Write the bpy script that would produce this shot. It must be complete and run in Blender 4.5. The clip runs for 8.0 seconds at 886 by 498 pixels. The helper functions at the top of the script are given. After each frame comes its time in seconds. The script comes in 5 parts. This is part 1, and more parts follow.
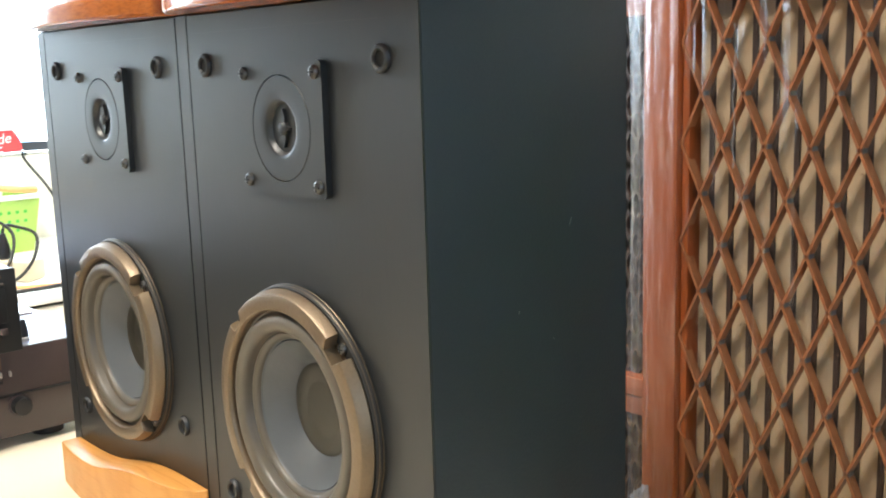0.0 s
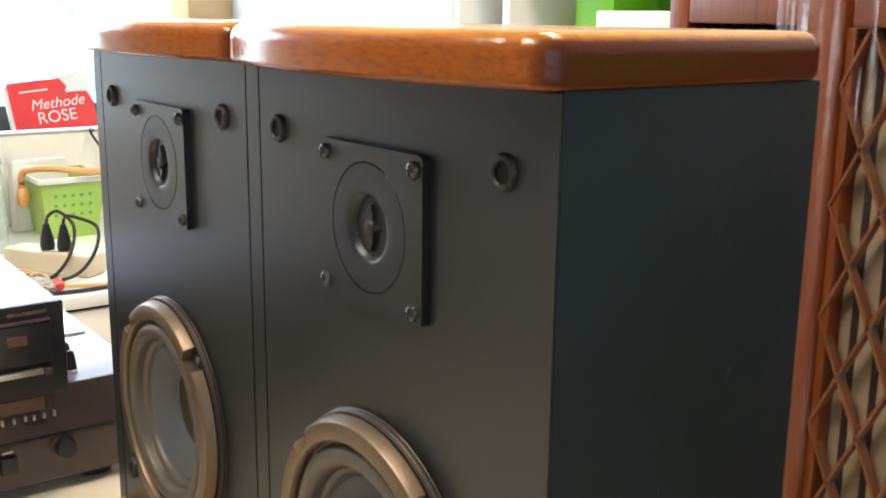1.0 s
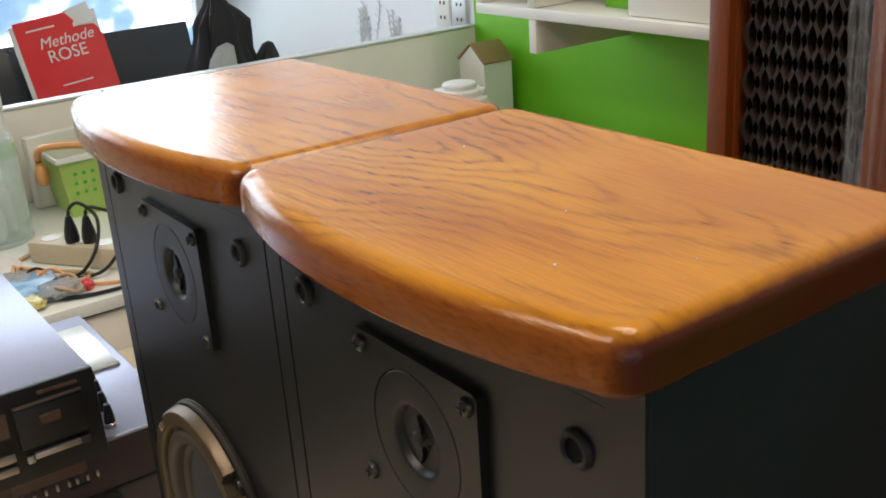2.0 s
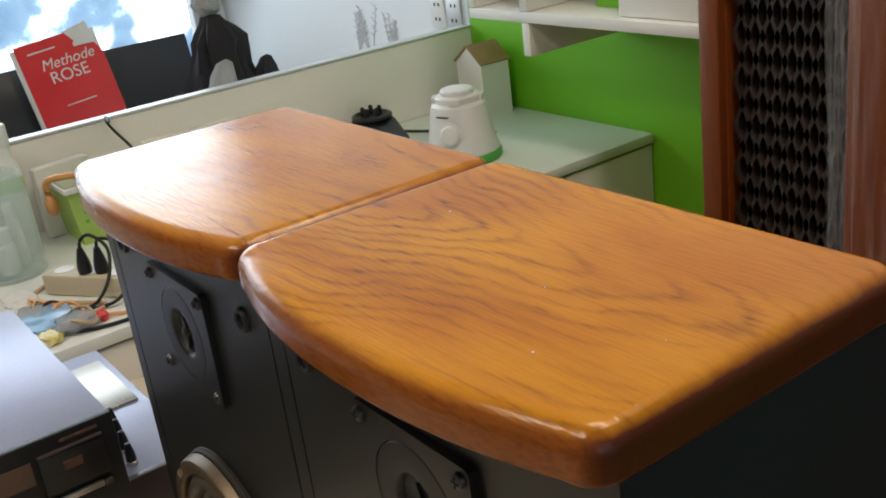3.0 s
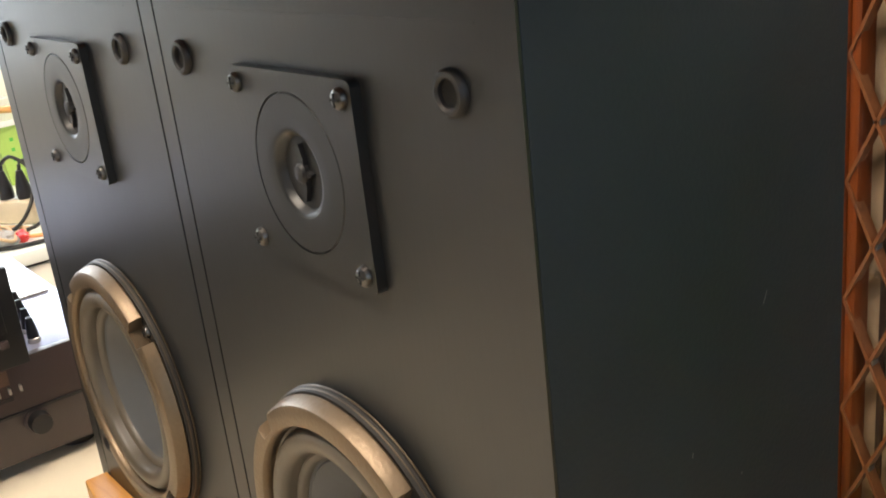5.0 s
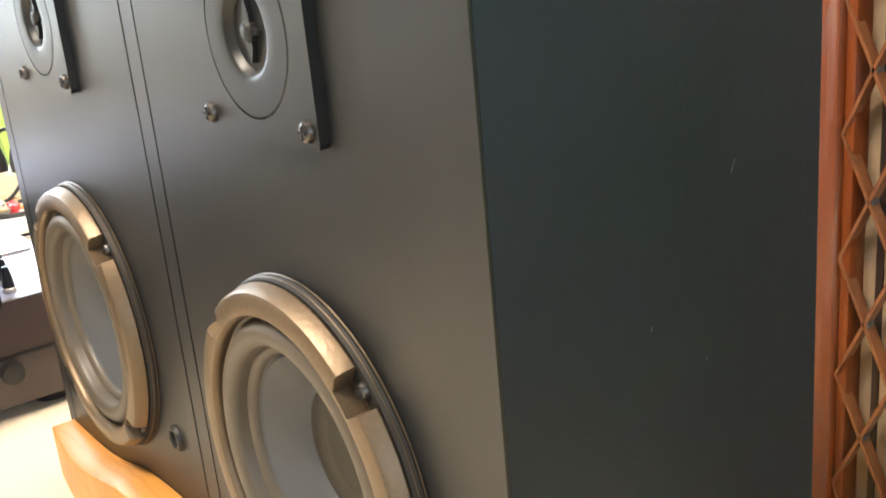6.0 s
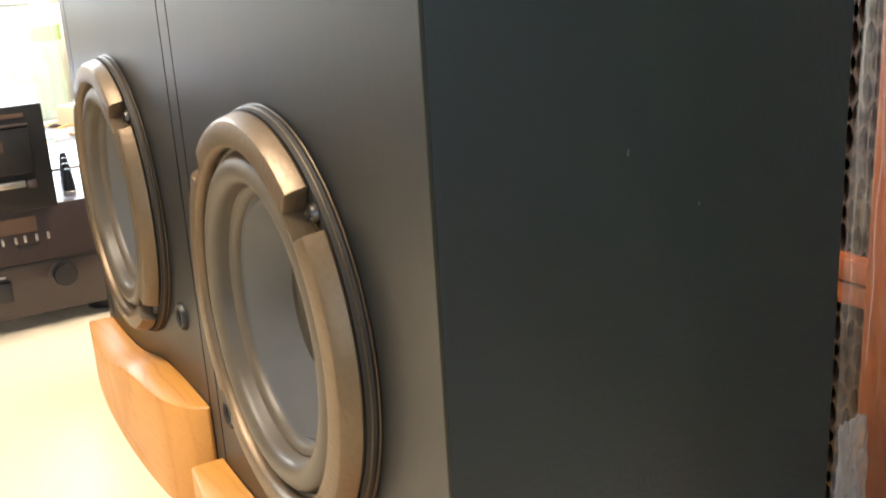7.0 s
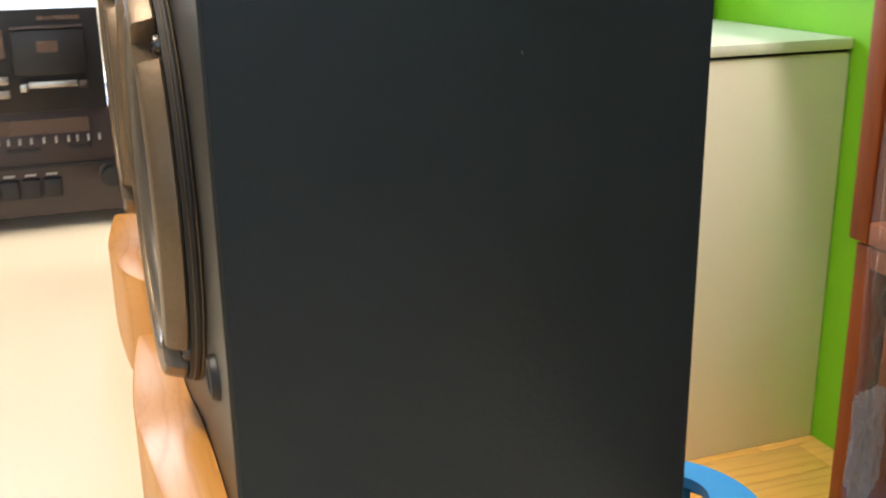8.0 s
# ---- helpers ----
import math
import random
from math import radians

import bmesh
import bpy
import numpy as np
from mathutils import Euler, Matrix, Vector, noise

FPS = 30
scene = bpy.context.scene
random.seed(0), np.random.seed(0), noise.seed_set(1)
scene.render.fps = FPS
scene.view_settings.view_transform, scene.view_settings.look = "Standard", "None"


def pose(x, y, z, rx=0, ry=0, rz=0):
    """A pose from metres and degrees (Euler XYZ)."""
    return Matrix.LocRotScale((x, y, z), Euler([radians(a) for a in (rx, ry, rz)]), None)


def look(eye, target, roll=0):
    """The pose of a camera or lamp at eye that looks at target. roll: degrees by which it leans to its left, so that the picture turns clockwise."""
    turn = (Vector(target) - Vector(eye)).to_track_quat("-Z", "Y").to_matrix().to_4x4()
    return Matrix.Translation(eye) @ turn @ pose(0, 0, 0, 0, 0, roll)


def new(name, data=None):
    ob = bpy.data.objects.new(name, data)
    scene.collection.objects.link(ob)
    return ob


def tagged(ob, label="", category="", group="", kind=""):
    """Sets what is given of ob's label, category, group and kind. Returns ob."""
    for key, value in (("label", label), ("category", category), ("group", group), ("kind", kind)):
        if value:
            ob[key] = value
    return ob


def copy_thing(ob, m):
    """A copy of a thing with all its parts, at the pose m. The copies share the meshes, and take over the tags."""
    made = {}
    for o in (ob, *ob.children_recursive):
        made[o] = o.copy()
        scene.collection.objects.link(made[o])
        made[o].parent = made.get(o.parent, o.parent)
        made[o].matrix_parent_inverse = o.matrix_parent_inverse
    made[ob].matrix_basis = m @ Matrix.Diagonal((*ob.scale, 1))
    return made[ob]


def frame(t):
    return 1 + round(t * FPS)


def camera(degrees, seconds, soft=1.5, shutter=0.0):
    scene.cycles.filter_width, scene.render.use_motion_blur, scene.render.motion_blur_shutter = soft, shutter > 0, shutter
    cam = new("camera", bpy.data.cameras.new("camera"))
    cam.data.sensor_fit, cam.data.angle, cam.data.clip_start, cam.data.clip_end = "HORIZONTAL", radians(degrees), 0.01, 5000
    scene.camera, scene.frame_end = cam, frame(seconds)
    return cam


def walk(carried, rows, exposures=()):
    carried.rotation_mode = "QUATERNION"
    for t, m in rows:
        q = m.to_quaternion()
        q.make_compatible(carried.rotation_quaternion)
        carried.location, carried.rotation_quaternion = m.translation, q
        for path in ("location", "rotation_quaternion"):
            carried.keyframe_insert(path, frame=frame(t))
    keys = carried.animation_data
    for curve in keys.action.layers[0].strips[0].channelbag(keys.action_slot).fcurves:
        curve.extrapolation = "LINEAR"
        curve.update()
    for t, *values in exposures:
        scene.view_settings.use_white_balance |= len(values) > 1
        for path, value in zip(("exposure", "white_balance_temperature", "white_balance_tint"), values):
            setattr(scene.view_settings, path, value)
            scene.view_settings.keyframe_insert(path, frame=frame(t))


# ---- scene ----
cam = camera(46.8, 8.0, soft=1.8, shutter=0.3)
# seconds, eye, target, roll
PATH = [
    (0, (0.4557, -0.3706, 1.1284), (0.3065, -0.2422, 1.0930), -1.7),
    (0.5, (0.4311, -0.3447, 1.1454), (0.2764, -0.2235, 1.1083), 0.8),
    (1, (0.3195, -0.2914, 1.2000), (0.1633, -0.1745, 1.1557), 0.7),
    (1.5, (0.2424, -0.2306, 1.2641), (0.0865, -0.1196, 1.2061), -1.4),
    (1.7, (0.2234, -0.2272, 1.3005), (0.0686, -0.1181, 1.2363), -2.5),
    (2.8, (0.2356, -0.2240, 1.3905), (0.0811, -0.1210, 1.3161), -7.0),
    (3, (0.2399, -0.2171, 1.3937), (0.0855, -0.1137, 1.3199), -7.5),
    (3.5, (0.2258, -0.2005, 1.3394), (0.0733, -0.0928, 1.2679), -7.2),
    (4, (0.2221, -0.1950, 1.2818), (0.0713, -0.0839, 1.2118), -6.7),
    (4.5, (0.2354, -0.1999, 1.2432), (0.0836, -0.0898, 1.1736), -6.8),
    (4.7, (0.2406, -0.2083, 1.2256), (0.0889, -0.0974, 1.1572), -6.8),
    (5.8, (0.2498, -0.1991, 1.1383), (0.0956, -0.0881, 1.0758), -6.1),
    (6, (0.2544, -0.1924, 1.1266), (0.0996, -0.0816, 1.0652), -5.5),
    (6.5, (0.2627, -0.1760, 1.0866), (0.1031, -0.0713, 1.0270), -4.3),
    (7, (0.2703, -0.1383, 1.0456), (0.1024, -0.0470, 0.9868), -3.5),
    (7.5, (0.2933, -0.0910, 1.0059), (0.1206, -0.0091, 0.9471), -2.0),
    (7.8, (0.3134, -0.0650, 0.9966), (0.1370, 0.0091, 0.9382), -2.2),
    (8, (0.3285, -0.0356, 0.9913), (0.1486, 0.0278, 0.9311), -0.9),
]
EXPOSURES = (
    (0.0, 0.75, 5850, 6), (0.5, 0.0, 6000, 9), (1.0, -0.1, 6200, 10), (1.5, -0.85, 6300, 10), (3.0, -1.52, 6300, 9), (3.5, -1.70, 6500, 11), (4.0, -1.40, 6700, 12),
    (4.5, -0.70, 6500, 12), (4.8, -0.2, 6500, 12), (5.8, 0.75, 6500, 11), (6.5, 0.9, 6500, 11), (7.0, 0.65, 6600, 11), (7.5, 0.36, 6700, 11), (8.0, 0.27, 6350, 12),
)
walk(cam, [(t, look(eye, target, roll)) for t, eye, target, roll in PATH], EXPOSURES)
# ---- end path ----

# ---------------------------------------------------------------- light
world = bpy.data.worlds.new("world")
scene.world = world
world.use_nodes = True
wn = world.node_tree.nodes
sky = wn.new("ShaderNodeTexSky")
sky.sky_type = "NISHITA"
sky.sun_disc = False
sky.sun_elevation = radians(40)
sky.sun_rotation = radians(250)
wn["Background"].inputs[1].default_value = 0.12
world.node_tree.links.new(sky.outputs[0], wn["Background"].inputs[0])


def area(name, size_x, size_y, watts, colour, eye, target):
    data = bpy.data.lights.new(name, "AREA")
    data.shape, data.size, data.size_y = "RECTANGLE", size_x, size_y
    data.energy, data.color = watts, colour
    ob = new(name, data)
    ob.matrix_world = look(eye, target)
    return ob


WINDOW_WATTS, CEILING_WATTS, DOOR_WATTS = 40, 36, 7.6
area("window_daylight", 1.9, 0.85, WINDOW_WATTS, (0.80, 0.90, 1.0), (-3.10, 0.22, 1.74), (0.0, 0.1, 1.0))
area("ceiling_lamp_light", 0.9, 0.25, CEILING_WATTS, (1.0, 0.87, 0.71), (-0.35, -0.75, 2.52), (-0.35, -0.75, 0.0))
# unseen second lamp, added to brighten counter side, floor and slab tops
area("aisle_lamp_light", 0.9, 0.25, 31, (1.0, 0.87, 0.71), (-0.25, 0.60, 2.52), (-0.25, 0.60, 0.0))
area("east_window_daylight", 1.5, 1.3, DOOR_WATTS, (0.78, 0.90, 1.0), (1.88, -0.55, 1.55), (0.0, -0.1, 1.0))

# ---------------------------------------------------------------- materials


def links(mat):
    return mat.node_tree.nodes, mat.node_tree.links


def node(nodes, kind, operation="", use_clamp=False, invert=False, data_type=""):
    n = nodes.new("ShaderNode" + kind)
    if operation:
        n.operation = operation
    if use_clamp:
        n.use_clamp = True
    if invert:
        n.invert = True
    if data_type:
        n.data_type = data_type
    return n


def material(name, colour, rough=0.5, metal=0.0, vary=0.12, scale=14.0, grain=220.0, bump=0.05, coat=0.0, rough_vary=0.1, spec=0.5,
             stretch=(1, 1, 1), per_object=0.0):
    """A painted, plastic, metal or paper surface: a base colour with broad and fine variation, uneven gloss and a fine relief."""
    mat = bpy.data.materials.new(name)
    mat.use_nodes = True
    n, l = links(mat)
    b = n["Principled BSDF"]
    b.inputs["Metallic"].default_value = metal
    b.inputs["Specular IOR Level"].default_value = spec
    b.inputs["Coat Weight"].default_value = coat
    b.inputs["Coat Roughness"].default_value = 0.12
    co = node(n, "TexCoord")
    mp = node(n, "Mapping")
    mp.inputs["Scale"].default_value = stretch
    l.new(co.outputs["Object"], mp.inputs[0])
    broad, fine = node(n, "TexNoise"), node(n, "TexNoise")
    broad.inputs["Scale"].default_value, broad.inputs["Detail"].default_value = scale, 4
    fine.inputs["Scale"].default_value, fine.inputs["Detail"].default_value = grain, 3
    for t in (broad, fine):
        l.new(mp.outputs[0], t.inputs["Vector"])
    add = node(n, "Math", operation="MULTIPLY_ADD")
    add.inputs[1].default_value = 0.5
    l.new(fine.outputs["Fac"], add.inputs[0])
    l.new(broad.outputs["Fac"], add.inputs[2])
    value = add.outputs[0]
    if per_object:
        info = node(n, "ObjectInfo")
        more = node(n, "Math", operation="MULTIPLY_ADD")
        more.inputs[1].default_value = per_object
        l.new(info.outputs["Random"], more.inputs[0])
        l.new(value, more.inputs[2])
        value = more.outputs[0]
    ramp = node(n, "MapRange")
    ramp.inputs["From Min"].default_value, ramp.inputs["From Max"].default_value = 0.4, 1.1 + per_object
    ramp.inputs["To Min"].default_value, ramp.inputs["To Max"].default_value = 1 - vary, 1 + vary
    l.new(value, ramp.inputs["Value"])
    mix = node(n, "VectorMath", operation="SCALE")
    mix.inputs[0].default_value = colour
    l.new(ramp.outputs[0], mix.inputs["Scale"])
    l.new(mix.outputs[0], b.inputs["Base Color"])
    rr = node(n, "MapRange")
    rr.inputs["To Min"].default_value, rr.inputs["To Max"].default_value = max(0.02, rough - rough_vary), min(1, rough + rough_vary)
    l.new(broad.outputs["Fac"], rr.inputs["Value"])
    l.new(rr.outputs[0], b.inputs["Roughness"])
    if bump:
        bp = node(n, "Bump")
        bp.inputs["Strength"].default_value, bp.inputs["Distance"].default_value = bump, 0.002
        l.new(fine.outputs["Fac"], bp.inputs["Height"])
        l.new(bp.outputs[0], b.inputs["Normal"])
    return mat


def wood(name, pale, dark, along=0, rings=95.0, rough=0.3, coat=0.5, cathedral=0.25, offset=(0, 0, 0), pores=0.5, flat=1.0, swirl=0.060, swirl_scale=13.0, spec=0.4, banding=0.50, toning=0.28):
    """Varnished wood with its grain along the axis `along`: growth rings cut on a slant, fine pores and a broad tone."""
    mat = bpy.data.materials.new(name)
    mat.use_nodes = True
    n, l = links(mat)
    b = n["Principled BSDF"]
    b.inputs["Coat Weight"].default_value, b.inputs["Coat Roughness"].default_value = coat, 0.14
    b.inputs["Specular IOR Level"].default_value = spec
    co, mp = node(n, "TexCoord"), node(n, "Mapping")
    s = [1.0, 1.0, 1.0]
    s[2] = flat
    s[along] = cathedral
    mp.inputs["Scale"].default_value, mp.inputs["Location"].default_value = s, offset
    l.new(co.outputs["Object"], mp.inputs[0])
    warp = node(n, "TexNoise")
    warp.inputs["Scale"].default_value, warp.inputs["Detail"].default_value = swirl_scale, 3
    l.new(mp.outputs[0], warp.inputs["Vector"])
    away = node(n, "VectorMath", operation="LENGTH")
    l.new(mp.outputs[0], away.inputs[0])
    total = node(n, "Math", operation="MULTIPLY_ADD")
    total.inputs[1].default_value = swirl
    l.new(warp.outputs["Fac"], total.inputs[0])
    l.new(away.outputs["Value"], total.inputs[2])
    ragged = node(n, "TexNoise")
    ragged.inputs["Scale"].default_value, ragged.inputs["Detail"].default_value = 95.0, 3
    l.new(mp.outputs[0], ragged.inputs["Vector"])
    uneven = node(n, "Math", operation="MULTIPLY_ADD")
    uneven.inputs[1].default_value = 0.012
    l.new(ragged.outputs["Fac"], uneven.inputs[0])
    l.new(total.outputs[0], uneven.inputs[2])
    freq = node(n, "Math", operation="MULTIPLY")
    freq.inputs[1].default_value = rings
    l.new(uneven.outputs[0], freq.inputs[0])
    saw = node(n, "Math", operation="FRACT")
    l.new(freq.outputs[0], saw.inputs[0])
    curve = node(n, "ValToRGB")
    e = curve.color_ramp.elements
    e[0].position, e[0].color = 0.0, (0.15, 0.15, 0.15, 1)
    e[1].position, e[1].color = 1.0, (0.15, 0.15, 0.15, 1)
    e.new(0.35).color = (0.03, 0.03, 0.03, 1)
    e.new(0.66).color = (0.20, 0.20, 0.20, 1)
    e.new(0.85).color = (0.95, 0.95, 0.95, 1)
    e.new(0.93).color = (0.50, 0.50, 0.50, 1)
    l.new(saw.outputs[0], curve.inputs[0])
    fine_map = node(n, "Mapping")
    fs = [420.0, 420.0, 420.0]
    fs[along] = 16.0
    fine_map.inputs["Scale"].default_value = fs
    l.new(co.outputs["Object"], fine_map.inputs[0])
    fine = node(n, "TexNoise")
    fine.inputs["Scale"].default_value, fine.inputs["Detail"].default_value = 1.0, 3
    l.new(fine_map.outputs[0], fine.inputs["Vector"])
    tone = node(n, "TexNoise")
    tone.inputs["Scale"].default_value, tone.inputs["Detail"].default_value = 11.0, 4
    l.new(mp.outputs[0], tone.inputs["Vector"])
    pore = node(n, "MapRange")
    pore.inputs["From Min"].default_value, pore.inputs["From Max"].default_value = 0.52, 0.75
    pore.inputs["To Max"].default_value = pores
    l.new(fine.outputs["Fac"], pore.inputs["Value"])
    ring = node(n, "Math", operation="MULTIPLY_ADD")
    ring.inputs[1].default_value = banding
    patch = node(n, "TexNoise")
    patch.inputs["Scale"].default_value, patch.inputs["Detail"].default_value = 16.0, 3
    l.new(mp.outputs[0], patch.inputs["Vector"])
    fade = node(n, "MapRange")
    fade.inputs["From Min"].default_value, fade.inputs["From Max"].default_value = 0.36, 0.62
    fade.inputs["To Min"].default_value, fade.inputs["To Max"].default_value = 0.25, 1.15
    l.new(patch.outputs["Fac"], fade.inputs["Value"])
    faded = node(n, "Math", operation="MULTIPLY")
    l.new(curve.outputs["Color"], faded.inputs[0])
    l.new(fade.outputs[0], faded.inputs[1])
    l.new(faded.outputs[0], ring.inputs[0])
    l.new(pore.outputs[0], ring.inputs[2])
    broad = node(n, "Math", operation="MULTIPLY_ADD", use_clamp=True)
    broad.inputs[1].default_value = toning
    l.new(tone.outputs["Fac"], broad.inputs[0])
    l.new(ring.outputs[0], broad.inputs[2])
    mix = node(n, "Mix", data_type="RGBA")
    mix.inputs["A"].default_value, mix.inputs["B"].default_value = (*pale, 1), (*dark, 1)
    l.new(broad.outputs[0], mix.inputs["Factor"])
    l.new(mix.outputs["Result"], b.inputs["Base Color"])
    rr = node(n, "MapRange")
    rr.inputs["To Min"].default_value, rr.inputs["To Max"].default_value = rough - 0.06, rough + 0.12
    l.new(broad.outputs[0], rr.inputs["Value"])
    l.new(rr.outputs[0], b.inputs["Roughness"])
    bp = node(n, "Bump", invert=True)
    bp.inputs["Strength"].default_value, bp.inputs["Distance"].default_value = 0.12, 0.001
    l.new(pore.outputs[0], bp.inputs["Height"])
    l.new(bp.outputs[0], b.inputs["Normal"])
    return mat


def board_wood(name, middle, slope, heart, rings, seed, banding):
    """Stained oak board, flat sawn with its grain along x: nested pointed arches round the middle line, straight grain
    beside it, dark pores, and a routed edge and ends darkened by face direction, stain and painted shade in one."""
    mat = bpy.data.materials.new(name)
    mat.use_nodes = True
    n, l = links(mat)
    b = n["Principled BSDF"]
    b.inputs["Specular IOR Level"].default_value = 0.34

    def math_node(op, a, c=None, d=None, clamp=False):
        m = node(n, "Math", operation=op, use_clamp=clamp)
        for k, v in enumerate((a, c, d)):
            if v is None:
                continue
            if isinstance(v, (int, float)):
                m.inputs[k].default_value = v
            else:
                l.new(v, m.inputs[k])
        return m.outputs[0]

    def noise_at(scale, detail, stretch=(1, 1, 1), shift=0.0):
        mp, t = node(n, "Mapping"), node(n, "TexNoise")
        mp.inputs["Scale"].default_value, mp.inputs["Location"].default_value = stretch, (shift + seed, seed * 0.7, 0)
        t.inputs["Scale"].default_value, t.inputs["Detail"].default_value = scale, detail
        l.new(co.outputs["Object"], mp.inputs[0])
        l.new(mp.outputs[0], t.inputs["Vector"])
        return t.outputs["Fac"]

    def ranged(value, a, c, lo, hi):
        m = node(n, "MapRange")
        for key, v in (("From Min", a), ("From Max", c), ("To Min", lo), ("To Max", hi)):
            m.inputs[key].default_value = v
        l.new(value, m.inputs["Value"])
        return m.outputs[0]

    co, xyz, face = node(n, "TexCoord"), node(n, "SeparateXYZ"), node(n, "SeparateXYZ")
    l.new(co.outputs["Object"], xyz.inputs[0])
    l.new(co.outputs["Normal"], face.inputs[0])
    x, y = xyz.outputs[0], xyz.outputs[1]
    sway = noise_at(7.0, 2, (1, 1, 1), 3.0)
    off = math_node("SUBTRACT", math_node("MULTIPLY_ADD", sway, 0.050, y), middle + 0.025)
    bow = math_node("SQRT", math_node("MULTIPLY_ADD", off, off, heart * heart))
    cone = math_node("MULTIPLY_ADD", x, slope, bow)
    cone = math_node("MULTIPLY_ADD", noise_at(18.0, 2, (0.6, 1, 1), 1.0), 0.026, cone)
    cone = math_node("MULTIPLY_ADD", noise_at(120.0, 4, (0.40, 1.2, 1), 5.0), 0.0075, cone)
    saw = math_node("FRACT", math_node("MULTIPLY", cone, rings))
    curve = node(n, "ValToRGB")
    e = curve.color_ramp.elements
    e[0].position, e[0].color = 0.0, (0.55, 0.55, 0.55, 1)
    e[1].position, e[1].color = 1.0, (0.55, 0.55, 0.55, 1)
    e.new(0.16).color = (0.12, 0.12, 0.12, 1)
    e.new(0.45).color = (0.0, 0.0, 0.0, 1)
    e.new(0.72).color = (0.22, 0.22, 0.22, 1)
    e.new(0.88).color = (1.0, 1.0, 1.0, 1)
    l.new(saw, curve.inputs[0])
    strength = ranged(noise_at(13.0, 3, (0.5, 1, 1), 9.0), 0.40, 0.58, 0.10, 1.0)
    dash = ranged(noise_at(1.0, 3, (48, 430, 430), 7.0), 0.40, 0.62, 0.0, 1.0)
    band = math_node("MULTIPLY", math_node("MULTIPLY", curve.outputs["Color"], strength), math_node("MULTIPLY_ADD", dash, 0.45, 0.58))
    pore = ranged(noise_at(1.0, 3, (26, 620, 620)), 0.52, 0.72, 0.0, 1.0)
    pored = math_node("MULTIPLY", pore, math_node("MULTIPLY_ADD", band, 0.45, 0.14))
    dark = math_node("MULTIPLY_ADD", band, banding, pored)
    dark = math_node("MULTIPLY_ADD", ranged(noise_at(9.0, 4, (0.6, 1, 1), 2.0), 0.3, 0.7, 0.0, 1.0), 0.26, dark, True)
    top = node(n, "Mix", data_type="RGBA")
    top.inputs["B"].default_value = (0.180, 0.050, 0.004, 1)
    l.new(dark, top.inputs["Factor"])
    # broad patches where the stain lies thin and yellow
    amber = node(n, "Mix", data_type="RGBA")
    amber.inputs["A"].default_value, amber.inputs["B"].default_value = (0.47, 0.160, 0.007, 1), (0.64, 0.275, 0.006, 1)
    l.new(ranged(noise_at(11.0, 3, (0.45, 1, 1), 6.0), 0.38, 0.62, 0.0, 1.0), amber.inputs["Factor"])
    l.new(amber.outputs["Result"], top.inputs["A"])
    # the routed edge: short dark pores in redder wood, stain and shade in one colour
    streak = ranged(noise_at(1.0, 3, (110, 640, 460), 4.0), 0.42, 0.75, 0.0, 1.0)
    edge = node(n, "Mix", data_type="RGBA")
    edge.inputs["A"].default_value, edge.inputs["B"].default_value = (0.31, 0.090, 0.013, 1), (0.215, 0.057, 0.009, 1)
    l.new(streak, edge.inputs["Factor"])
    # end faces darker still: their shade is put into the colour
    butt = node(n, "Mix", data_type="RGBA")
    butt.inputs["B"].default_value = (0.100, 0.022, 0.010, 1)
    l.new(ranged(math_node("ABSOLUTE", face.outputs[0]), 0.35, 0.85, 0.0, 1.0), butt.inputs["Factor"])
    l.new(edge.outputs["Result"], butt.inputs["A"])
    # edge and end colours mix in as the face turns from upward
    facing_up = math_node("MULTIPLY_ADD", noise_at(55.0, 3), 0.30, face.outputs[2])
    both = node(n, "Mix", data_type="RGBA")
    l.new(ranged(facing_up, 1.10, 0.72, 0.0, 1.0), both.inputs["Factor"])
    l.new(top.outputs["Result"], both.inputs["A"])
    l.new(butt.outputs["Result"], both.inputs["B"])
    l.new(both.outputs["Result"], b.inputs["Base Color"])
    l.new(ranged(noise_at(30.0, 3), 0.3, 0.7, 0.13, 0.24), b.inputs["Roughness"])
    bp = node(n, "Bump", invert=True)
    bp.inputs["Strength"].default_value, bp.inputs["Distance"].default_value = 0.24, 0.0008
    l.new(math_node("MULTIPLY_ADD", dash, 0.35, pored), bp.inputs["Height"])
    l.new(bp.outputs[0], b.inputs["Normal"])
    return mat


def clear(name, colour=(1, 1, 1), alpha=0.12, rough=0.1, bump=0.0):
    mat = material(name, colour, rough, bump=0.0, vary=0.02)
    n, l = links(mat)
    b = n["Principled BSDF"]
    b.inputs["Alpha"].default_value = alpha
    b.inputs["Specular IOR Level"].default_value = 0.8
    if bump:
        t = node(n, "TexNoise")
        t.inputs["Scale"].default_value, t.inputs["Detail"].default_value = 38, 4
        bp = node(n, "Bump")
        bp.inputs["Strength"].default_value, bp.inputs["Distance"].default_value = bump, 0.01
        l.new(t.outputs["Fac"], bp.inputs["Height"])
        l.new(bp.outputs[0], b.inputs["Normal"])
    return mat


def glow(name, colour, strength):
    mat = bpy.data.materials.new(name)
    mat.use_nodes = True
    b = mat.node_tree.nodes["Principled BSDF"]
    b.inputs["Base Color"].default_value = (*colour, 1)
    b.inputs["Emission Color"].default_value, b.inputs["Emission Strength"].default_value = (*colour, 1), strength
    return mat


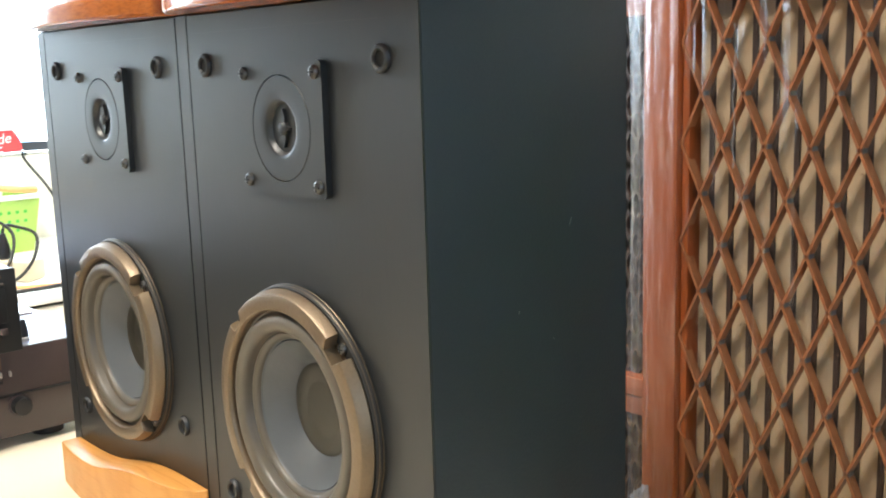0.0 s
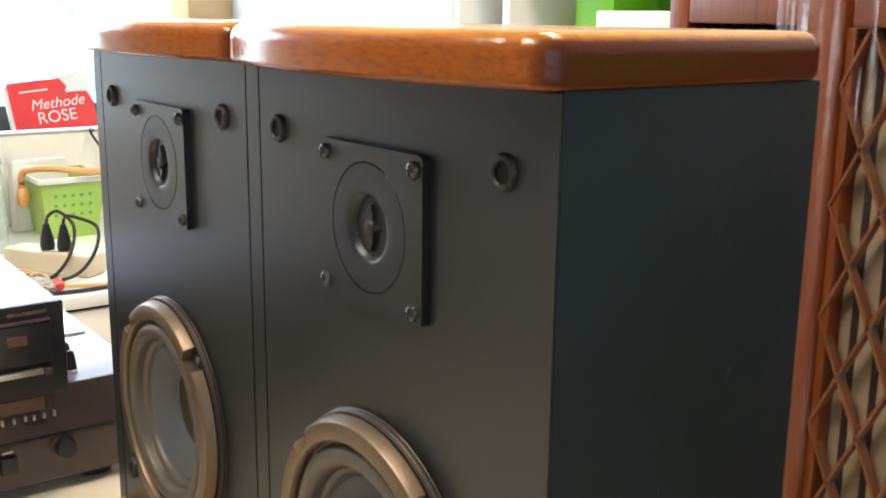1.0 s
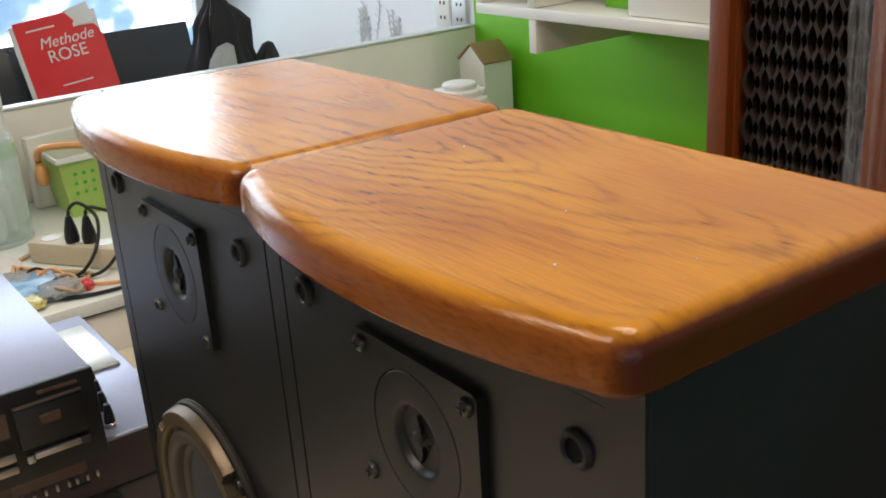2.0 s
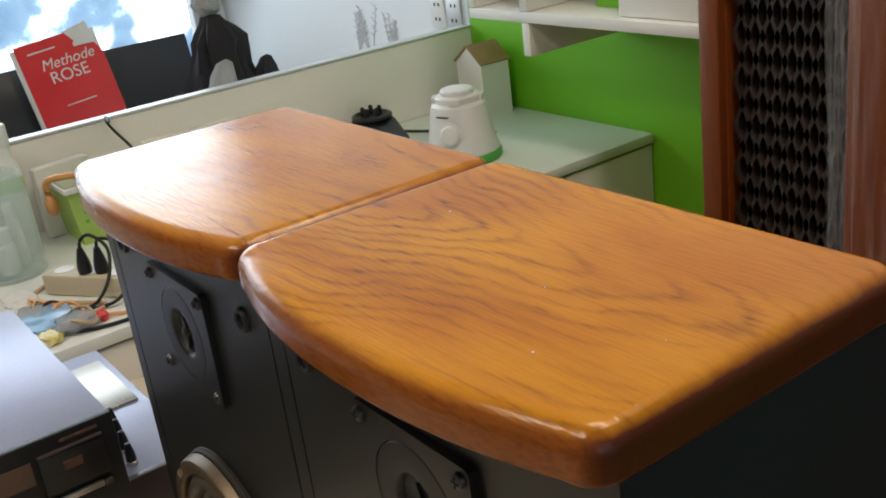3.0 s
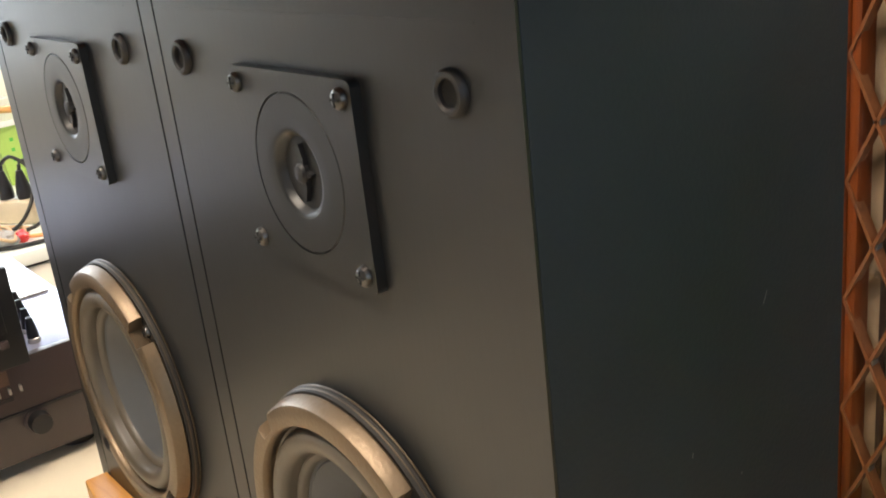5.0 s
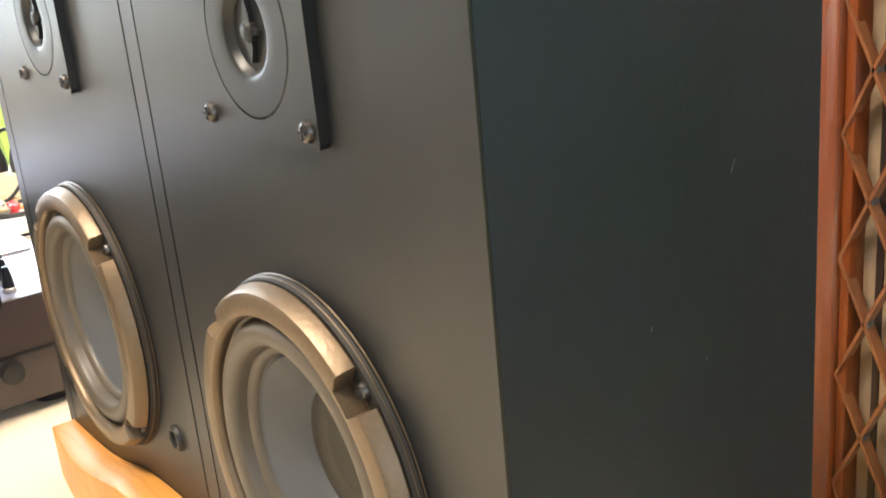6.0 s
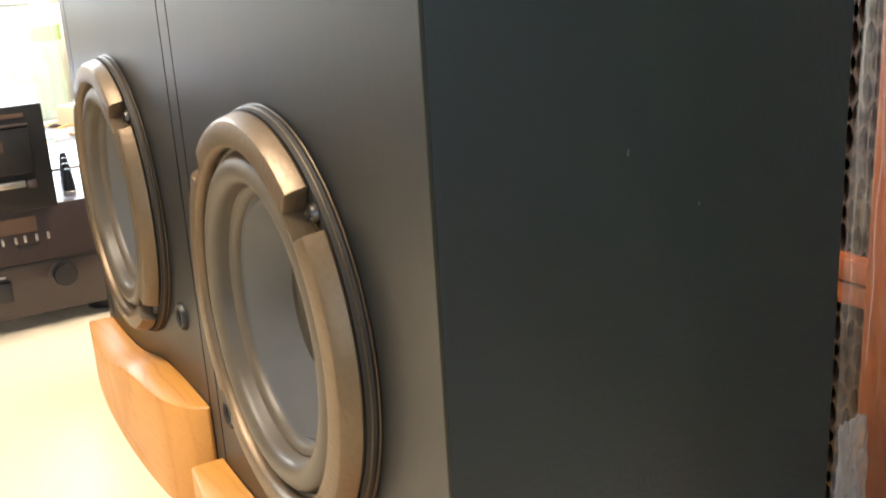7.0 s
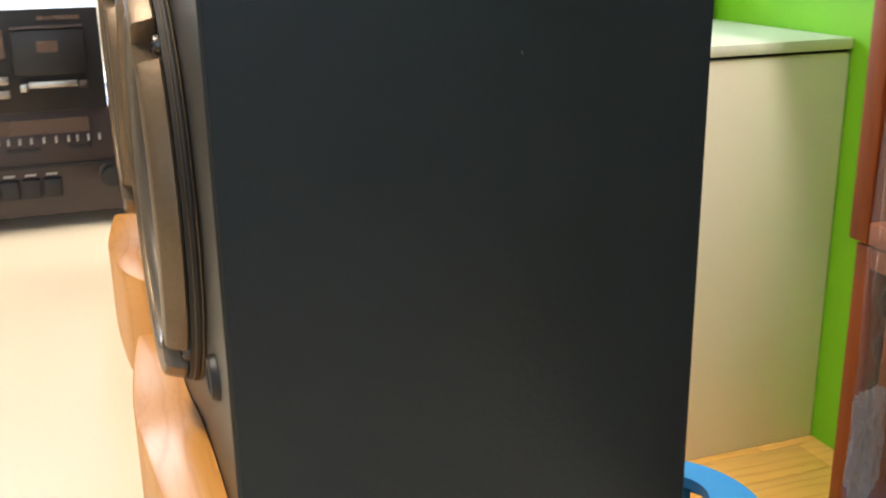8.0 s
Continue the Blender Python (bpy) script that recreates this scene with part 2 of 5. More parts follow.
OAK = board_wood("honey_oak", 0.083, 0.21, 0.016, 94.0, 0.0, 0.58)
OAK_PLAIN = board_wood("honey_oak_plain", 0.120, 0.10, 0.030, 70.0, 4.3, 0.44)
OAK_FOOT = wood("oak_foot", (0.58, 0.275, 0.062), (0.44, 0.185, 0.040), 0, 90, 0.38, 0.0, 0.2, (0.0, 0.1, 0.0), 0.35, 0.15, 0.06, 13.0, 0.45)
VINYL = material("black_vinyl", (0.0092, 0.0165, 0.0238), 0.55, vary=0.15, grain=420, bump=0.10, spec=0.34)
BAFFLE = material("black_baffle_vinyl", (0.0115, 0.0128, 0.0140), 0.40, vary=0.10, grain=300, bump=0.02, spec=0.55, rough_vary=0.04, stretch=(1, 1, 0.12))
GROOVE = material("groove_black", (0.004, 0.004, 0.004), 0.8, vary=0.1, bump=0)
PLATE = material("satin_black_plate", (0.0105, 0.0115, 0.0125), 0.38, vary=0.08, grain=500, bump=0.03, spec=0.55, rough_vary=0.04)
HORN = material("smooth_black_insert", (0.0095, 0.0105, 0.0115), 0.42, vary=0.08, grain=500, bump=0.01, spec=0.5, rough_vary=0.03)
DOME = material("glossy_dome", (0.03, 0.03, 0.034), 0.14, metal=0.3, vary=0.1, bump=0, coat=0.5)
SCREW = material("dark_screw_metal", (0.10, 0.095, 0.09), 0.34, metal=0.9, vary=0.2, bump=0.05)
RUBBER = material("black_rubber", (0.010, 0.010, 0.011), 0.5, vary=0.2, bump=0.05)
CAST = material("grey_cast_frame", (0.155, 0.110, 0.067), 0.40, metal=0.55, vary=0.20, grain=380, bump=0.14)
GASKET = material("dark_gasket", (0.010, 0.008, 0.006), 0.7, vary=0.3, grain=200, bump=0.2)
RIM = material("bronze_rim", (0.070, 0.050, 0.030), 0.40, metal=0.6, vary=0.25, scale=60, bump=0.05)
SURROUND = material("rubber_surround", (0.084, 0.068, 0.049), 0.42, vary=0.08, grain=300, bump=0.03, spec=0.5)
CONE = material("grey_cone", (0.070, 0.074, 0.080), 0.46, vary=0.08, grain=160, bump=0.06, spec=0.5)
CAP = material("olive_dust_cap", (0.026, 0.022, 0.014), 0.42, vary=0.08, grain=160, bump=0.04)
TABLE_TOP = material("cream_laminate", (0.74, 0.66, 0.52), 0.42, vary=0.03, scale=6, grain=300, bump=0.02)
WHITE_PAINT = material("white_paint", (0.78, 0.77, 0.72), 0.55, vary=0.03, scale=4, grain=160, bump=0.04)
CREAM_PANEL = material("cream_panel", (0.85, 0.82, 0.75), 0.42, vary=0.03, scale=4, grain=160, bump=0.02)
GLASS_TOP = material("pale_green_glass_top", (0.80, 0.83, 0.80), 0.34, vary=0.03, bump=0.0, spec=0.35)
GREEN_WALL = material("lime_green_paint", (0.190, 0.56, 0.012), 0.5, vary=0.05, scale=3, grain=140, bump=0.05)
PALE_WALL = material("pale_wall_paint", (0.80, 0.84, 0.87), 0.6, vary=0.04, scale=3, grain=140, bump=0.05)
CEILING_PAINT = material("ceiling_paint", (0.76, 0.75, 0.72), 0.7, vary=0.03, bump=0.03)
FLOOR_WOOD = wood("yellow_floor_wood", (0.82, 0.50, 0.14), (0.58, 0.29, 0.06), 1, 40, 0.32, 0.4, 0.12, (0.3, 0.2, 0.1), 0.3)
RED_WOOD = wood("red_brown_wood", (0.205, 0.047, 0.007), (0.105, 0.023, 0.005), 2, 60, 0.44, 0.0, 0.10, (0.05, 0.02, 0.0), 0.5)
ORANGE_WOOD = wood("orange_lattice_wood", (0.26, 0.098, 0.038), (0.14, 0.050, 0.021), 2, 80, 0.36, 0.3, 0.2, (0.0, 0.03, 0.0), 0.4)
DARK_LATTICE = material("dark_brown_lattice", (0.030, 0.018, 0.014), 0.55, vary=0.2, grain=200, bump=0.08)
CLOTH = material("beige_speaker_cloth", (0.36, 0.27, 0.175), 0.9, vary=0.14, scale=30, grain=700, bump=0.3)
DARK_CLOTH = material("dark_speaker_cloth", (0.008, 0.006, 0.005), 0.95, vary=0.2, grain=600, bump=0.3)
PIN = material("grey_lattice_pin", (0.10, 0.10, 0.105), 0.5, vary=0.3, bump=0.05)


def film_material(name="plastic_film", milk=0.0):
    """Thin clear film: all gloss and see-through."""
    mat = bpy.data.materials.new(name)
    mat.use_nodes = True
    n, l = links(mat)
    out = n["Material Output"]
    n.remove(n["Principled BSDF"])
    see, shine, mix, fres = node(n, "BsdfTransparent"), node(n, "BsdfGlossy"), node(n, "MixShader"), node(n, "Fresnel")
    fres.inputs["IOR"].default_value = 1.55
    shine.inputs["Roughness"].default_value = 0.15
    t, bp, co, mp = node(n, "TexNoise"), node(n, "Bump"), node(n, "TexCoord"), node(n, "Mapping")
    mp.inputs["Scale"].default_value = (150, 150, 11)
    t.inputs["Scale"].default_value, t.inputs["Detail"].default_value = 1.0, 4
    bp.inputs["Strength"].default_value, bp.inputs["Distance"].default_value = 0.4, 0.004
    l.new(co.outputs["Object"], mp.inputs[0])
    l.new(mp.outputs[0], t.inputs["Vector"])
    l.new(t.outputs["Fac"], bp.inputs["Height"])
    l.new(bp.outputs[0], shine.inputs["Normal"])
    l.new(bp.outputs[0], fres.inputs["Normal"])
    less = node(n, "Math", operation="MULTIPLY_ADD")
    less.inputs[1].default_value, less.inputs[2].default_value = 0.06, 0.006
    l.new(fres.outputs[0], less.inputs[0])
    l.new(less.outputs[0], mix.inputs[0])
    l.new(see.outputs[0], mix.inputs[1])
    l.new(shine.outputs[0], mix.inputs[2])
    if milk:
        haze, thick = node(n, "BsdfDiffuse"), node(n, "MixShader")
        haze.inputs[0].default_value = (0.80, 0.76, 0.82, 1)
        amount = node(n, "MapRange")
        amount.inputs["From Min"].default_value, amount.inputs["From Max"].default_value = 0.35, 0.70
        amount.inputs["To Min"].default_value, amount.inputs["To Max"].default_value = milk * 0.3, milk
        l.new(t.outputs["Fac"], amount.inputs["Value"])
        l.new(amount.outputs[0], thick.inputs[0])
        l.new(mix.outputs[0], thick.inputs[1])
        l.new(haze.outputs[0], thick.inputs[2])
        mix = thick
    l.new(mix.outputs[0], out.inputs[0])
    return mat


FILM = film_material()
FILM_FOLD = film_material("bunched_plastic_film", 0.045)
GLINT = clear("film_glint", (0.85, 0.87, 0.90), 0.12, 0.12)
JAR_GLASS = clear("jar_glass", (0.62, 0.78, 0.74), 0.24, 0.05)
BUBBLE = clear("bubble_wrap", (0.80, 0.84, 0.90), 0.38, 0.16, 0.9)
PANE = clear("window_glass", (0.9, 0.95, 1.0), 0.04, 0.02)
DEVICE = material("dark_brown_fascia", (0.058, 0.041, 0.038), 0.36, vary=0.12, grain=400, bump=0.04)
DEVICE_TOP = material("grey_metal_cover", (0.30, 0.31, 0.42), 0.36, metal=0.4, vary=0.1, grain=300, bump=0.06)
DEVICE_BLACK = material("black_fascia", (0.014, 0.013, 0.013), 0.44, vary=0.1, bump=0.02)
SILVER = material("brushed_silver", (0.55, 0.52, 0.47), 0.32, metal=0.85, vary=0.1, bump=0.04)
DIAL = material("brown_dial_strip", (0.12, 0.070, 0.048), 0.28, vary=0.2, bump=0.0)
SCUFF = material("grey_scuff", (0.16, 0.16, 0.16), 0.6, vary=0.2, bump=0)
MARK = material("pale_print", (0.62, 0.60, 0.55), 0.5, vary=0.05, bump=0)
RED_COVER = material("red_book_cover", (0.72, 0.020, 0.024), 0.32, vary=0.08, bump=0.03, coat=0.4)
PAPER = material("white_paper", (0.74, 0.73, 0.70), 0.7, vary=0.05, bump=0.05)
BLACK_PLASTIC = material("black_plastic", (0.012, 0.012, 0.014), 0.36, vary=0.2, bump=0.05)
BLACK_CLOTH = material("black_fabric", (0.016, 0.015, 0.020), 0.85, vary=0.3, grain=300, bump=0.3)
GREY_CLOTH = material("grey_fabric", (0.34, 0.35, 0.35), 0.9, vary=0.15, grain=300, bump=0.3)
BASKET_GREEN = material("green_plastic", (0.36, 0.53, 0.11), 0.4, vary=0.12, bump=0.03)
ORANGE_PLASTIC = material("peach_plastic", (0.80, 0.38, 0.14), 0.4, vary=0.08, bump=0.02)
WHITE_PLASTIC = material("white_plastic", (0.76, 0.76, 0.74), 0.32, vary=0.04, bump=0.02)
GREEN_TRIM = material("green_trim_plastic", (0.08, 0.42, 0.05), 0.35, vary=0.05, bump=0.02)
STRIP_BEIGE = material("beige_socket_plastic", (0.66, 0.58, 0.42), 0.45, vary=0.06, bump=0.03)
CABLE_TAN = material("tan_cable", (0.55, 0.38, 0.22), 0.5, vary=0.1, bump=0.02)
CABLE_BLACK = material("black_cable", (0.012, 0.012, 0.012), 0.45, vary=0.1, bump=0.02)
BLUE_PLASTIC = material("blue_plastic", (0.02, 0.25, 0.62), 0.35, vary=0.05, bump=0.02)
BLUE_BAG = material("blue_film_bag", (0.25, 0.45, 0.70), 0.25, vary=0.2, bump=0.2)
KRAFT = material("brown_cardboard", (0.48, 0.34, 0.17), 0.8, vary=0.15, scale=12, bump=0.1)
PACKET = material("yellow_packet", (0.70, 0.62, 0.22), 0.3, vary=0.2, bump=0.2)
ROOF_WOOD = material("brown_roof_wood", (0.34, 0.21, 0.10), 0.6, vary=0.2, bump=0.1)
TWIG = material("grey_twig", (0.60, 0.62, 0.65), 0.8, vary=0.2, bump=0.1)
ALUMINIUM = material("window_aluminium", (0.62, 0.63, 0.64), 0.4, metal=0.4, vary=0.05, bump=0.02)
DIM_WALL = material("grey_south_wall", (0.25, 0.26, 0.28), 0.6, vary=0.08, scale=3, grain=140, bump=0.05)
GREY_WALL = material("grey_side_wall", (0.34, 0.38, 0.42), 0.6, vary=0.05, scale=3, grain=140, bump=0.05)
LAMP_GLOW = glow("lamp_diffuser", (1.0, 0.84, 0.62), 3.0)

# ---------------------------------------------------------------- mesh helpers


def part(name, bm, mat, parent=None, label="", smooth=True):
    me = bpy.data.meshes.new(name)
    bmesh.ops.recalc_face_normals(bm, faces=bm.faces[:])
    if smooth:
        for f in bm.faces:
            f.smooth = True
    bm.to_mesh(me)
    bm.free()
    me.materials.append(mat)
    if smooth:
        me.set_sharp_from_angle(angle=radians(32))
    ob = new(name, me)
    ob.parent = parent
    if label:
        ob["label"] = label
    return ob


def thing(name, at, label, category, group="", kind="", turn=0.0):
    ob = new(name)
    ob.empty_display_size = 0.05
    ob.matrix_world = pose(*at, 0, 0, turn)
    return tagged(ob, label, category, group, kind)


def box(bm, x0, x1, y0, y1, z0, z1, bevel=0.0, segments=2):
    made = bmesh.ops.create_cube(bm, size=1.0)["verts"]
    bmesh.ops.scale(bm, vec=(x1 - x0, y1 - y0, z1 - z0), verts=made)
    bmesh.ops.translate(bm, vec=((x0 + x1) / 2, (y0 + y1) / 2, (z0 + z1) / 2), verts=made)
    if bevel:
        edges = list({e for v in made for e in v.link_edges})
        bmesh.ops.bevel(bm, geom=edges, offset=bevel, segments=segments, affect="EDGES", profile=0.5)
    return bm


def boxes(*rows, bevel=0.0):
    bm = bmesh.new()
    for row in rows:
        box(bm, *row, bevel=bevel)
    return bm


AXES = {"z": Matrix.Identity(3), "-y": Matrix(((1, 0, 0), (0, 0, -1), (0, 1, 0))), "x": Matrix(((0, 0, 1), (1, 0, 0), (0, 1, 0)))}


def lathe(profile, centre=(0, 0, 0), axis="z", segments=48, bm=None, shape=None, closed=False):
    """Turns (radius, height) pairs round an axis. shape(k, angle, radius) may change a radius."""
    bm = bm or bmesh.new()
    turn, c = AXES[axis], Vector(centre)
    rings = []
    for k, (r, h) in enumerate(profile):
        ring = []
        for i in range(segments):
            a = 2 * math.pi * i / segments
            rr = shape(k, a, r) if shape else r
            ring.append(bm.verts.new(c + turn @ Vector((rr * math.cos(a), rr * math.sin(a), h))))
        rings.append(ring)
    pairs = list(zip(rings, rings[1:])) + ([(rings[-1], rings[0])] if closed else [])
    for a, b in pairs:
        for i in range(segments):
            j = (i + 1) % segments
            bm.faces.new((a[i], a[j], b[j], b[i]))
    if not closed:
        for ring, (r, h) in ((rings[0], profile[0]), (rings[-1], profile[-1])):
            if r < 0.0006 or ring is rings[-1] or ring is rings[0]:
                bm.faces.new(ring)
    return bm


def tube(points, radius, bm=None, segments=8):
    """A round cable or rod through points."""
    bm = bm or bmesh.new()
    pts = [Vector(p) for p in points]
    fine = []
    for i in range(len(pts) - 1):
        p0, p1, p2, p3 = pts[max(i - 1, 0)], pts[i], pts[i + 1], pts[min(i + 2, len(pts) - 1)]
        for k in range(6):
            u = k / 6
            fine.append(0.5 * ((2 * p1) + (p2 - p0) * u + (2 * p0 - 5 * p1 + 4 * p2 - p3) * u * u + (3 * p1 - p0 - 3 * p2 + p3) * u ** 3))
    fine.append(pts[-1])
    rings = []
    for i, p in enumerate(fine):
        d = (fine[min(i + 1, len(fine) - 1)] - fine[max(i - 1, 0)]).normalized()
        side = d.cross(Vector((0, 0, 1)) if abs(d.z) < 0.9 else Vector((1, 0, 0))).normalized()
        up = side.cross(d)
        rings.append([bm.verts.new(p + radius * (math.cos(a) * side + math.sin(a) * up)) for a in (2 * math.pi * j / segments for j in range(segments))])
    for a, b in zip(rings, rings[1:]):
        for i in range(segments):
            j = (i + 1) % segments
            bm.faces.new((a[i], a[j], b[j], b[i]))
    bm.faces.new(rings[0])
    bm.faces.new(rings[-1])
    return bm


def holed_panel(x0, x1, z0, z1, y0, y1, cx, cz, r, bm=None, n=64):
    """A flat panel in the x-z plane with a round hole through it."""
    bm = bm or bmesh.new()
    inner, outer = [], []
    for i in range(n):
        a = 2 * math.pi * (i + 0.5) / n
        dx, dz = math.cos(a), math.sin(a)
        reach = min((x1 - cx) / dx if dx > 0 else (x0 - cx) / dx if dx < 0 else 9, (z1 - cz) / dz if dz > 0 else (z0 - cz) / dz if dz < 0 else 9)
        inner.append((cx + r * dx, cz + r * dz))
        outer.append((cx + reach * dx, cz + reach * dz))
    # square corners
    for corner in ((x0, z0), (x1, z0), (x0, z1), (x1, z1)):
        k = min(range(n), key=lambda i: (outer[i][0] - corner[0]) ** 2 + (outer[i][1] - corner[1]) ** 2)
        outer[k] = corner
    loops = [[bm.verts.new((x, y, z)) for x, z in ring] for ring, y in ((inner, y0), (outer, y0), (outer, y1), (inner, y1))]
    for a, b in zip(loops, loops[1:] + loops[:1]):
        for i in range(n):
            j = (i + 1) % n
            bm.faces.new((a[i], a[j], b[j], b[i]))
    return bm


def outline_solid(outline, layers, bm=None):
    """Stacks copies of a closed 2D outline (counter-clockwise). layers: (inset, z)."""
    bm = bm or bmesh.new()
    n = len(outline)
    pts = [Vector(p) for p in outline]
    normals = []
    for i in range(n):
        d = (pts[(i + 1) % n] - pts[i - 1]).normalized()
        normals.append(Vector((d.y, -d.x)))
    rings = [[bm.verts.new((*(p - m * inset), z)) for p, m in zip(pts, normals)] for inset, z in layers]
    for a, b in zip(rings, rings[1:]):
        for i in range(n):
            j = (i + 1) % n
            bm.faces.new((a[i], a[j], b[j], b[i]))
    bm.faces.new(list(reversed(rings[0])))
    bm.faces.new(rings[-1])
    return bm

# ---------------------------------------------------------------- the room
TABLE, COUNTER, LEDGE, SILL = 0.718, 0.791, 0.968, 0.90
X_PART, Y_WALL, X_COUNTER, X_WINDOW = -1.749, 1.277, -1.168, -3.15
X_EAST, Y_SOUTH, HEIGHT = 1.9, -2.7, 2.6


def setting(name, bm, mat, label, category):
    return tagged(part(name, bm, mat, None, "", False), label, category, kind="structure")


floor = setting("floor", boxes((X_WINDOW - 0.1, X_EAST + 0.1, Y_SOUTH - 0.1, Y_WALL + 0.1, -0.08, -0.012)), GROOVE, "yellow wooden plank floor of the room", "floor")
setting("ceiling", boxes((X_WINDOW - 0.1, X_EAST + 0.1, Y_SOUTH - 0.1, Y_WALL + 0.1, HEIGHT, HEIGHT + 0.1)), CEILING_PAINT, "plain white painted ceiling over the room", "ceiling")
setting("wall_north_bay", boxes((X_WINDOW - 0.1, X_PART - 0.001, Y_WALL, Y_WALL + 0.1, -0.08, 1.42)), PALE_WALL, "pale bluish white wall beyond the partition", "wall")
setting("wall_north", boxes((X_PART, X_EAST + 0.1, Y_WALL, Y_WALL + 0.1, -0.08, 1.42)), GREEN_WALL, "lime green painted wall behind the cabinets", "wall")
# unseen wall, made white for what the oak slabs reflect
setting("wall_north_upper", boxes((X_WINDOW - 0.1, X_EAST + 0.1, Y_WALL, Y_WALL + 0.1, 1.42, HEIGHT)), WHITE_PAINT, "plain white painted upper wall", "wall")
setting("wall_east", boxes((X_EAST, X_EAST + 0.1, Y_SOUTH, Y_WALL, -0.08, 0.88), (X_EAST, X_EAST + 0.1, Y_SOUTH, Y_WALL, 2.22, HEIGHT), (X_EAST, X_EAST + 0.1, Y_SOUTH, -1.32, 0.88, 2.22), (X_EAST, X_EAST + 0.1, 0.22, Y_WALL, 0.88, 2.22)), GREY_WALL, "plain grey side wall with a window opening", "wall")
# unseen wall, its grey picked for what the baffles reflect
setting("wall_south", boxes((X_WINDOW, X_EAST, Y_SOUTH - 0.1, Y_SOUTH, -0.08, HEIGHT)),
        DIM_WALL, "plain dim grey wall out of view", "wall")
setting("wall_west", boxes((X_WINDOW - 0.1, X_WINDOW, Y_SOUTH, Y_WALL, -0.08, 0.60), (X_WINDOW - 0.1, X_WINDOW, Y_SOUTH, Y_WALL, 2.2, HEIGHT),
                           (X_WINDOW - 0.1, X_WINDOW, 1.22, Y_WALL, 0.60, 2.2), (X_WINDOW - 0.1, X_WINDOW, Y_SOUTH, -0.75, 0.60, 2.2)),
        PALE_WALL, "pale bluish white wall with a wide window", "wall")
setting("partition", boxes((X_PART - 0.022, X_PART, -1.9, Y_WALL, 0.0, LEDGE), bevel=0.002), CREAM_PANEL, "low cream partition panel behind the counter", "partition")
setting("partition_trim", boxes((X_PART - 0.026, X_PART + 0.003, -1.9, Y_WALL - 0.002, LEDGE, LEDGE + 0.006), bevel=0.002), ALUMINIUM, "pale aluminium edge along the top of the partition", "trim")
setting("ledge", boxes((-2.08, X_PART - 0.03, 0.722, 0.860, SILL - 0.03, SILL), bevel=0.004), WHITE_PAINT, "narrow white ledge behind the partition", "ledge")

window = thing("window_1", (X_WINDOW, 0, 0.60), "wide bright shop window with aluminium frame", "window", kind="structure")
part("frame", boxes((-0.07, -0.02, -0.75, 1.22, 0.0, 0.05), (-0.07, -0.02, -0.75, 1.22, 1.55, 1.60), (-0.07, -0.02, -0.75, -0.70, 0.05, 1.55),
                    (-0.07, -0.02, 1.17, 1.22, 0.05, 1.55), bevel=0.003), ALUMINIUM, window)
p = part("pane", boxes((-0.048, -0.042, -0.70, 1.17, 0.05, 1.55)), PANE, window, "clear glass pane")
p.visible_shadow = False
tagged(part("cardboard_box", boxes((X_WINDOW + 0.002, -2.99, 1.115, 1.275, 1.035, 1.30), bevel=0.004), KRAFT), "plain brown cardboard box mounted beside the bright window", "box")


def street_backdrop():
    """The bright street outside, far off and out of focus."""
    mat = bpy.data.materials.new("bright_street")
    mat.use_nodes = True
    n, l = links(mat)
    b = n["Principled BSDF"]
    b.inputs["Base Color"].default_value = (0.1, 0.1, 0.1, 1)
    co, t = node(n, "TexCoord"), node(n, "TexNoise")
    t.inputs["Scale"].default_value, t.inputs["Detail"].default_value = 1.5, 8
    l.new(co.outputs["Object"], t.inputs["Vector"])
    ramp = node(n, "ValToRGB")
    e = ramp.color_ramp.elements
    e[0].position, e[0].color = 0.36, (0.070, 0.125, 0.20, 1)
    e[1].position, e[1].color = 0.515, (0.95, 1.0, 1.0, 1)
    e.new(0.45).color = (0.13, 0.205, 0.29, 1)
    e.new(0.485).color = (0.40, 0.56, 0.62, 1)
    l.new(t.outputs["Fac"], ramp.inputs[0])
    l.new(ramp.outputs[0], b.inputs["Emission Color"])
    b.inputs["Emission Strength"].default_value = STREET
    bm = bmesh.new()
    for y0, y1 in ((-14, 10),):
        bm.faces.new([bm.verts.new(p) for p in ((0, y0, -3), (0, y1, -3), (0, y1, 7), (0, y0, 7))])
    ob = setting("backdrop", bm, mat, "bright blurred street outside the window", "backdrop")
    ob.location = (-9.0, 0, 0)


STREET = 10.0
street_backdrop()

lamp = thing("ceiling_light", (-0.35, -0.75, HEIGHT), "long white ceiling light with a glowing diffuser", "lamp", "ceiling lights")
part("housing", boxes((-0.50, 0.50, -0.16, 0.16, -0.035, 0.0), bevel=0.006), WHITE_PAINT, lamp)
part("diffuser", boxes((-0.46, 0.46, -0.13, 0.13, -0.045, -0.036), bevel=0.003), LAMP_GLOW, lamp, "glowing warm white diffuser")
# body for the added aisle lamp, out of view
copy_thing(lamp, pose(-0.25, 0.60, HEIGHT))

# ---------------------------------------------------------------- table and counter
table = thing("table", (-0.50, -0.30, 0.0), "long cream laminate table under the loudspeakers", "table")
part("tabletop", boxes((-0.645, 0.72, -0.52, 0.495, TABLE - 0.03, TABLE), bevel=0.003), TABLE_TOP, table)
for x in (-0.58, 0.66):
    for y in (-0.46, 0.43):
        part("leg", boxes((x - 0.025, x + 0.025, y - 0.025, y + 0.025, 0.0, TABLE - 0.03), bevel=0.003), WHITE_PAINT, table)
